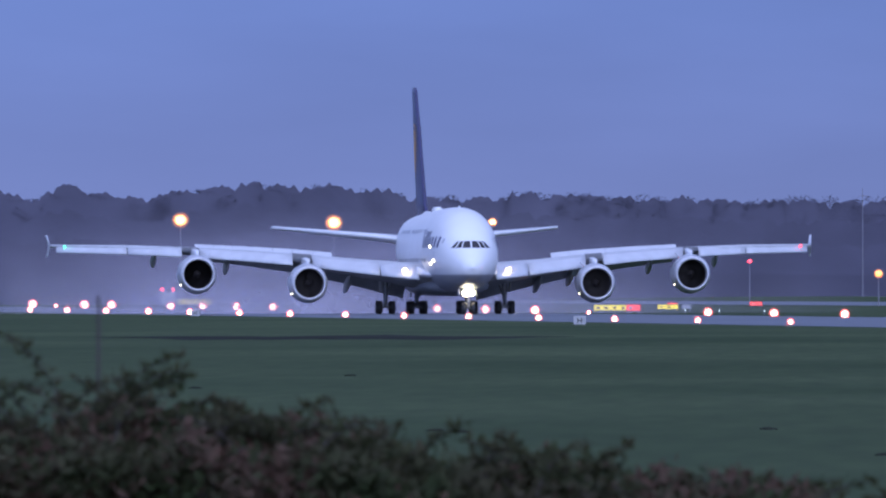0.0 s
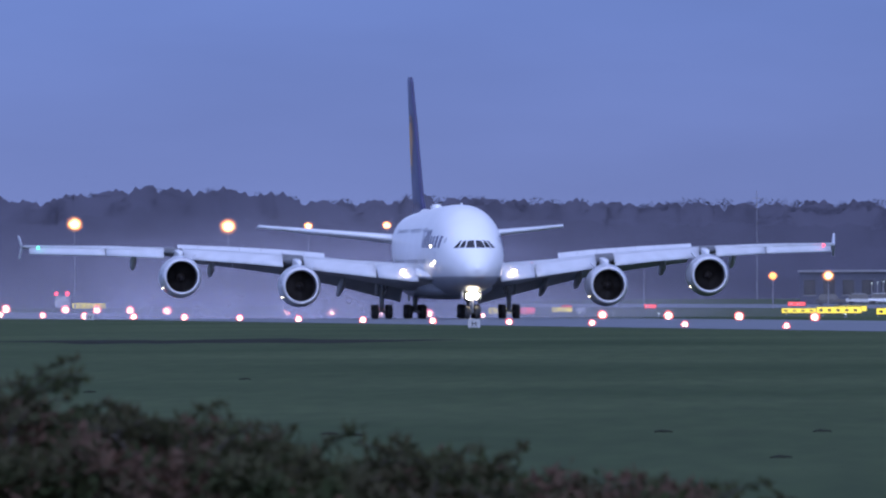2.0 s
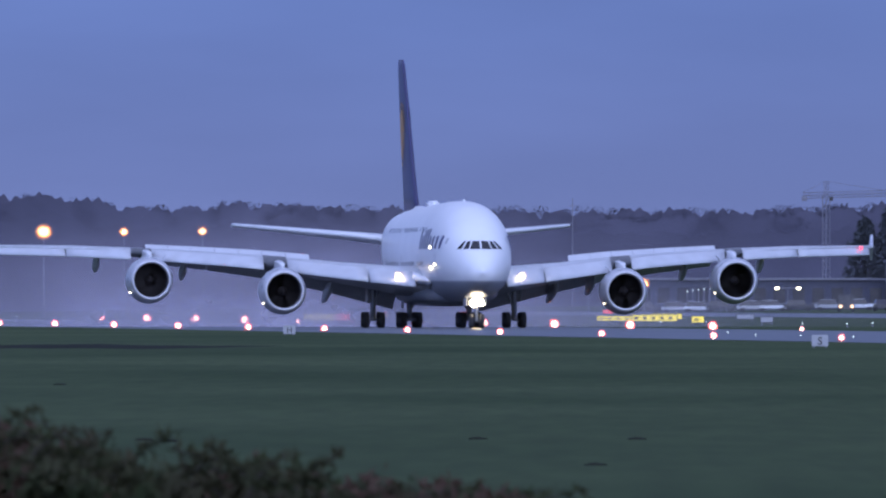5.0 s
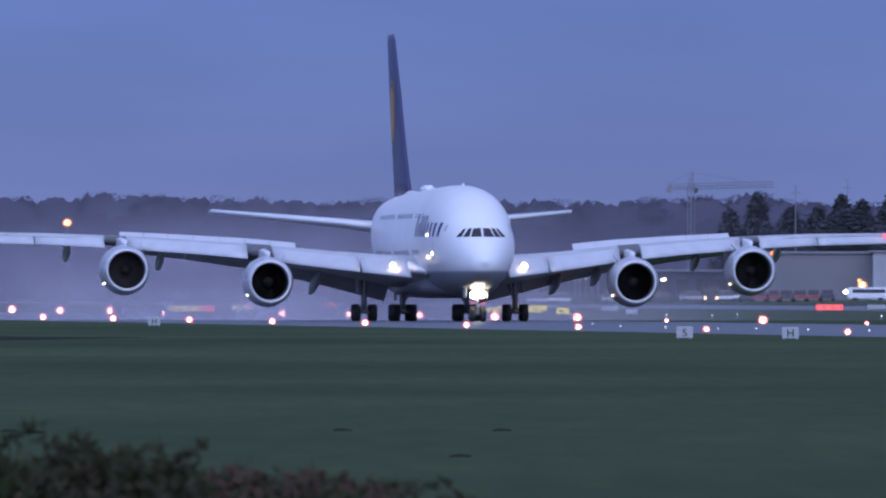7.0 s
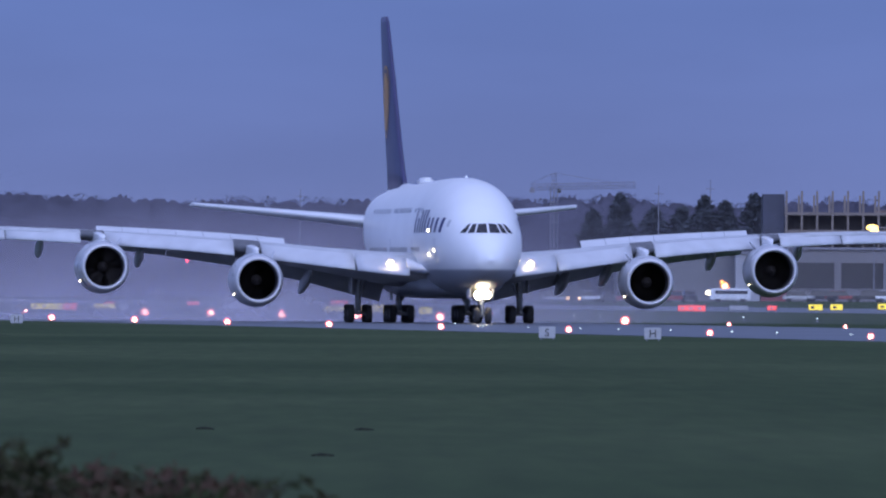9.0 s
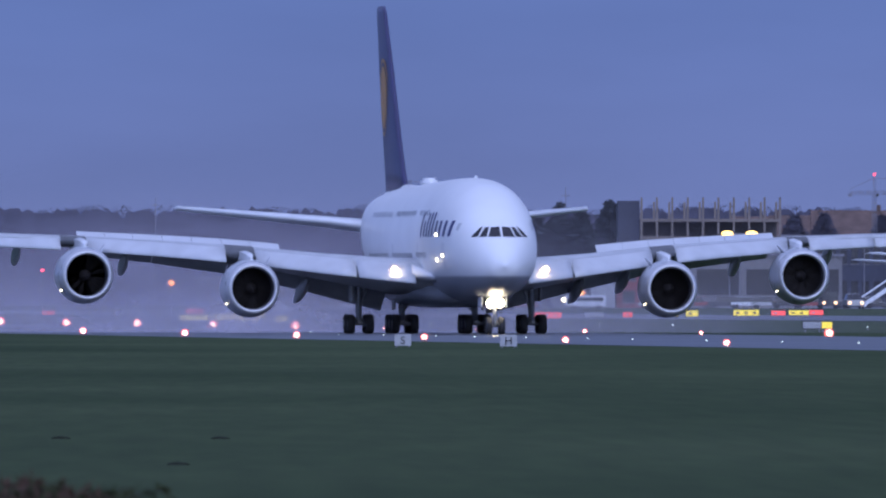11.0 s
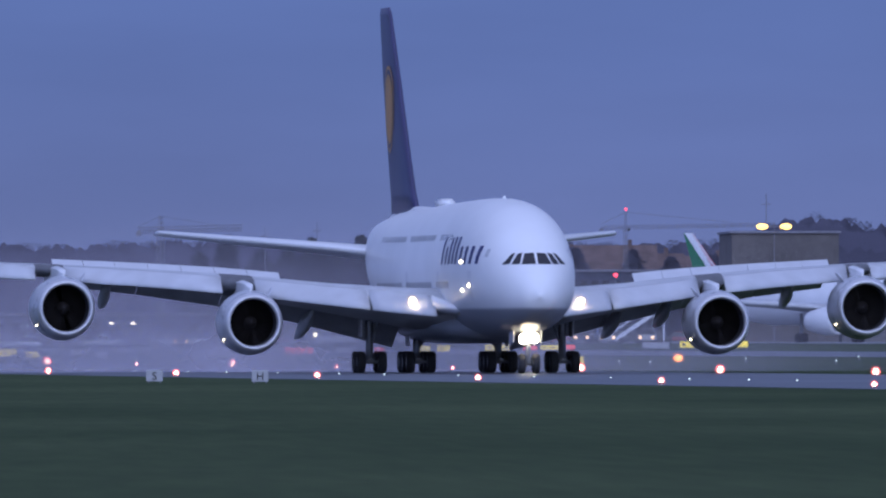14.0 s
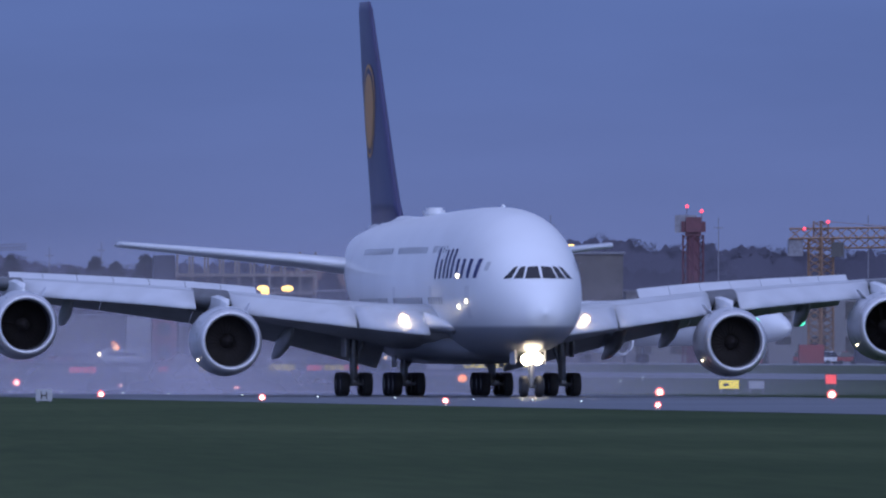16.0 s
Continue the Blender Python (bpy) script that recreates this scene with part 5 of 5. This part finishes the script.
def leaf_quad(vs, fs, c, d, nrm, ln, wd):
    i = len(vs)
    s = d.cross(nrm).normalized() * wd / 2
    nn = nrm.normalized() * wd * 0.18
    vs.extend([c, c + d * ln * 0.45 + s - nn, c + d * ln, c + d * ln * 0.45 - s - nn, c + d * ln * 0.5])
    fs.extend([(i, i + 1, i + 4), (i + 1, i + 2, i + 4), (i + 2, i + 3, i + 4), (i + 3, i, i + 4)])


def bramble(x0, x1, seed):
    rnd = random.Random(seed)
    cx = (x0 + x1) / 2
    ob = thing("bramble_bush", Matrix.Translation((cx, 80, 0)), "dark tangled bramble bush with green and reddish leaves", "bush", "bramble bushes")
    stems = B()
    lv, lf, rv, rf = [], [], [], []
    for k in range(150):
        x, y = rnd.uniform(x0, x1), rnd.uniform(-0.9, 0.9)
        top = hedge_top(x) * (1 - 0.10 * abs(y)) + rnd.gauss(0, 0.05)
        p = Vector((x - cx, y, max(0.0, top - rnd.uniform(0.5, 1.1))))
        if k % 3 == 0:
            p.z = -0.02
        d = Vector((rnd.gauss(0, 0.35), rnd.gauss(0, 0.35), 1)).normalized()
        reach = top + (rnd.uniform(0.03, 0.22) if rnd.random() < 0.22 else -0.02)
        pts = [p.copy()]
        bend = Vector((rnd.gauss(0, 1), rnd.gauss(0, 1), 0)).normalized()
        n = 8
        for i in range(n):
            step = (reach - p.z) / n if i < n - 2 else 0.02
            hor = 0.02 if i < n - 3 else 0.055
            p = p + Vector((d.x * 0.05 + bend.x * hor, d.y * 0.05 + bend.y * hor, step if i < n - 1 else -0.03))
            pts.append(p.copy())
        for a, b in zip(pts, pts[1:]):
            rod(stems, a, b, 0.0045, 0.0035, 4)
        for a, b in zip(pts[2:], pts[3:]):
            for _ in range(3):
                c = a.lerp(b, rnd.random())
                dd = Vector((rnd.gauss(0, 1), rnd.gauss(0, 1), rnd.gauss(0.1, 0.7))).normalized()
                leaf_quad(lv, lf, c, dd, Vector((rnd.gauss(0, 0.5), rnd.gauss(0, 0.5), 1)), rnd.uniform(0.04, 0.085), rnd.uniform(0.02, 0.042))
    # long arching shoots that stand clear of the crest, some of them tall leafy sprays
    tall = [(x + rnd.uniform(-0.07, 0.07), h + rnd.uniform(-0.06, 0.02)) for x, h in TALL if x0 <= x < x1 for _ in range(3)]
    for k in range(15 + len(tall)):
        x, y = rnd.uniform(x0, x1), rnd.uniform(-0.7, 0.7)
        p = Vector((x - cx, y, hedge_top(x) - 0.15))
        ang, ln = rnd.choice((-1, 1)) * rnd.uniform(0.15, 0.9), rnd.uniform(0.2, 0.42)
        if k < len(tall):
            p = Vector((tall[k][0] - cx, y * 0.4, hedge_top(tall[k][0]) - 0.15))
            ang, ln = ang * 0.5, (tall[k][1] - p.z) * 1.15
        sgn, n = (1 if ang > 0 else -1), 12
        for i in range(n):
            q = p + Vector((math.sin(ang), rnd.gauss(0, 0.1), math.cos(ang))) * ln / n
            rod(stems, p, q, 0.0042 - 0.0002 * i, 0.0038 - 0.0002 * i, 4)
            for _ in range(7 if k < len(tall) else 4 if i > 2 else 1):
                dd = Vector((rnd.gauss(0, 1), rnd.gauss(0, 1), rnd.gauss(0.2, 0.6))).normalized()
                leaf_quad(lv, lf, p.lerp(q, rnd.random()), dd, Vector((rnd.gauss(0, 0.5), rnd.gauss(0, 0.5), 1)), rnd.uniform(0.04, 0.08), rnd.uniform(0.018, 0.036))
            p, ang = q, ang + sgn * rnd.uniform(0.02, 0.20)
    for _ in range(9000):
        x, y = rnd.uniform(x0, x1), rnd.uniform(-0.9, 0.9)
        lump = noise.noise(Vector((x * 2.0, y * 1.5, 0.7))) * 0.16 + noise.noise(Vector((x * 6, y * 4, 3))) * 0.13
        top = hedge_top(x) * (1 - 0.10 * abs(y)) + lump
        z = top - abs(rnd.gauss(0, 1)) * 0.26
        if z < 0.02:
            continue
        c = Vector((x - cx, y, z))
        dd = Vector((rnd.gauss(0, 1), rnd.gauss(-0.4, 1), rnd.gauss(0.1, 0.7))).normalized()
        nn = Vector((rnd.gauss(0, 0.6), rnd.gauss(-0.4, 0.6), 1))
        red = noise.noise(Vector((x * 1.7 + 5, z * 2, y))) + rnd.gauss(0, 0.25) > 0.24
        leaf_quad(rv if red else lv, rf if red else lf, c, dd, nn, rnd.uniform(0.045, 0.095), rnd.uniform(0.024, 0.05))
    part("stem_tangle", stems, BARK, ob, "brown arching stems")
    for nm, v, f, mat, lab in (("leaves", lv, lf, LEAF, "dark green leaves"), ("autumn_leaves", rv, rf, LEAF_RED, "reddish-brown leaves")):
        me = bpy.data.meshes.new(nm)
        me.from_pydata(v, [], f)
        me.materials.append(mat)
        o = new(nm, me)
        o.parent = ob
        tagged(o, lab)
    # a dark filling added inside the bush stands in for shade in its gaps
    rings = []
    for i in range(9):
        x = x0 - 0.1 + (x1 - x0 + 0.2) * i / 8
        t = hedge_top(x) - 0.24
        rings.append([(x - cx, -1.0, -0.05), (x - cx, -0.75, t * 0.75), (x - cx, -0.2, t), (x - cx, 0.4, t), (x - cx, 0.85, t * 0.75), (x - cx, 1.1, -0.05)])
    part("gap_shade_fill", loft(B(), rings), SOIL_AND_SHADE, ob, "dark filling put in as the shade in the bush's gaps", smooth=True)
    return ob


for k, (a, b) in enumerate(((-6.6, -5.2), (-5.2, -4.0), (-4.0, -3.0), (-3.0, -2.1), (-2.1, -1.2), (-1.2, -0.3), (-0.3, 0.9))):
    bramble(a, b, 70 + k)
ob = thing("stake", Matrix.Translation(((-583 - 784) * 80.3 / UNIT, 80.3, 0)), "thin weathered wooden stake in the bramble", "stake")
part("post", rod(B(), (0, 0, -0.05), (0.01, 0, 2.38), 0.010, 0.007, 8), BARK, ob)
for k, (u, yv) in enumerate(((17, 248), (62, 251), (607, 246), (-408, 172), (-133, 150), (888, 246), (815, 292))):
    d = 74400 / yv
    rnd = random.Random(90 + k)
    ob = thing("molehill", Matrix.Translation(far(u - 784, d)), "low dark mound of earth in the grass", "mound", "earth mounds")
    rings = []
    for r, z in ((0.13, -0.02), (0.11, 0.02), (0.07, 0.035), (0.02, 0.04)):
        rings.append([(r * (1 + 0.2 * rnd.random()) * 1.3 * math.cos(a), r * math.sin(a) * 1.5, z * (0.7 + 0.5 * rnd.random())) for a in [2 * math.pi * i / 14 for i in range(14)]])
    part("mound", loft(B(), rings), SOIL_AND_SHADE, ob, smooth=True)
bm = B()
rings = []
for i in range(30):
    x = -40 + i * 0.85
    k = math.sin(math.pi * i / 29) ** 0.7
    y = 905 + 10 * math.sin(i * 0.5)
    wd = 42 + 22 * noise.noise(Vector((x * 0.4, 2, 2)))
    rings.append([(x, y - wd * k - 0.1, 0.006), (x, y, 0.02 + 0.05 * k), (x, y + wd * k + 0.1, 0.006)])
o = part("bare_earth", loft(bm, rings, False, False, False), SOIL_AND_SHADE, None)
tagged(o, "dark worn strip of bare earth in the grass", "earth", kind="structure")


# ---------------------------------------------------------------- what moves
NOSE = [(0.0, 1783.4), (1.5, 1696.4), (3.5, 1580.3), (6.5, 1421.2), (7.0, 1396.5), (8.0, 1349.9), (9.0, 1303.9), (11.5, 1192.7), (12.5, 1148.4), (14.5, 1060.2), (16.0, 997.1)]


def motions():
    rows = []
    for t, y in NOSE:
        rows.append((t, pose(SLOPE * y + 160.8, y, 0.012, 0, 0, 6.43)))
    walk(plane, rows)
    walk(spray, rows)


motions()
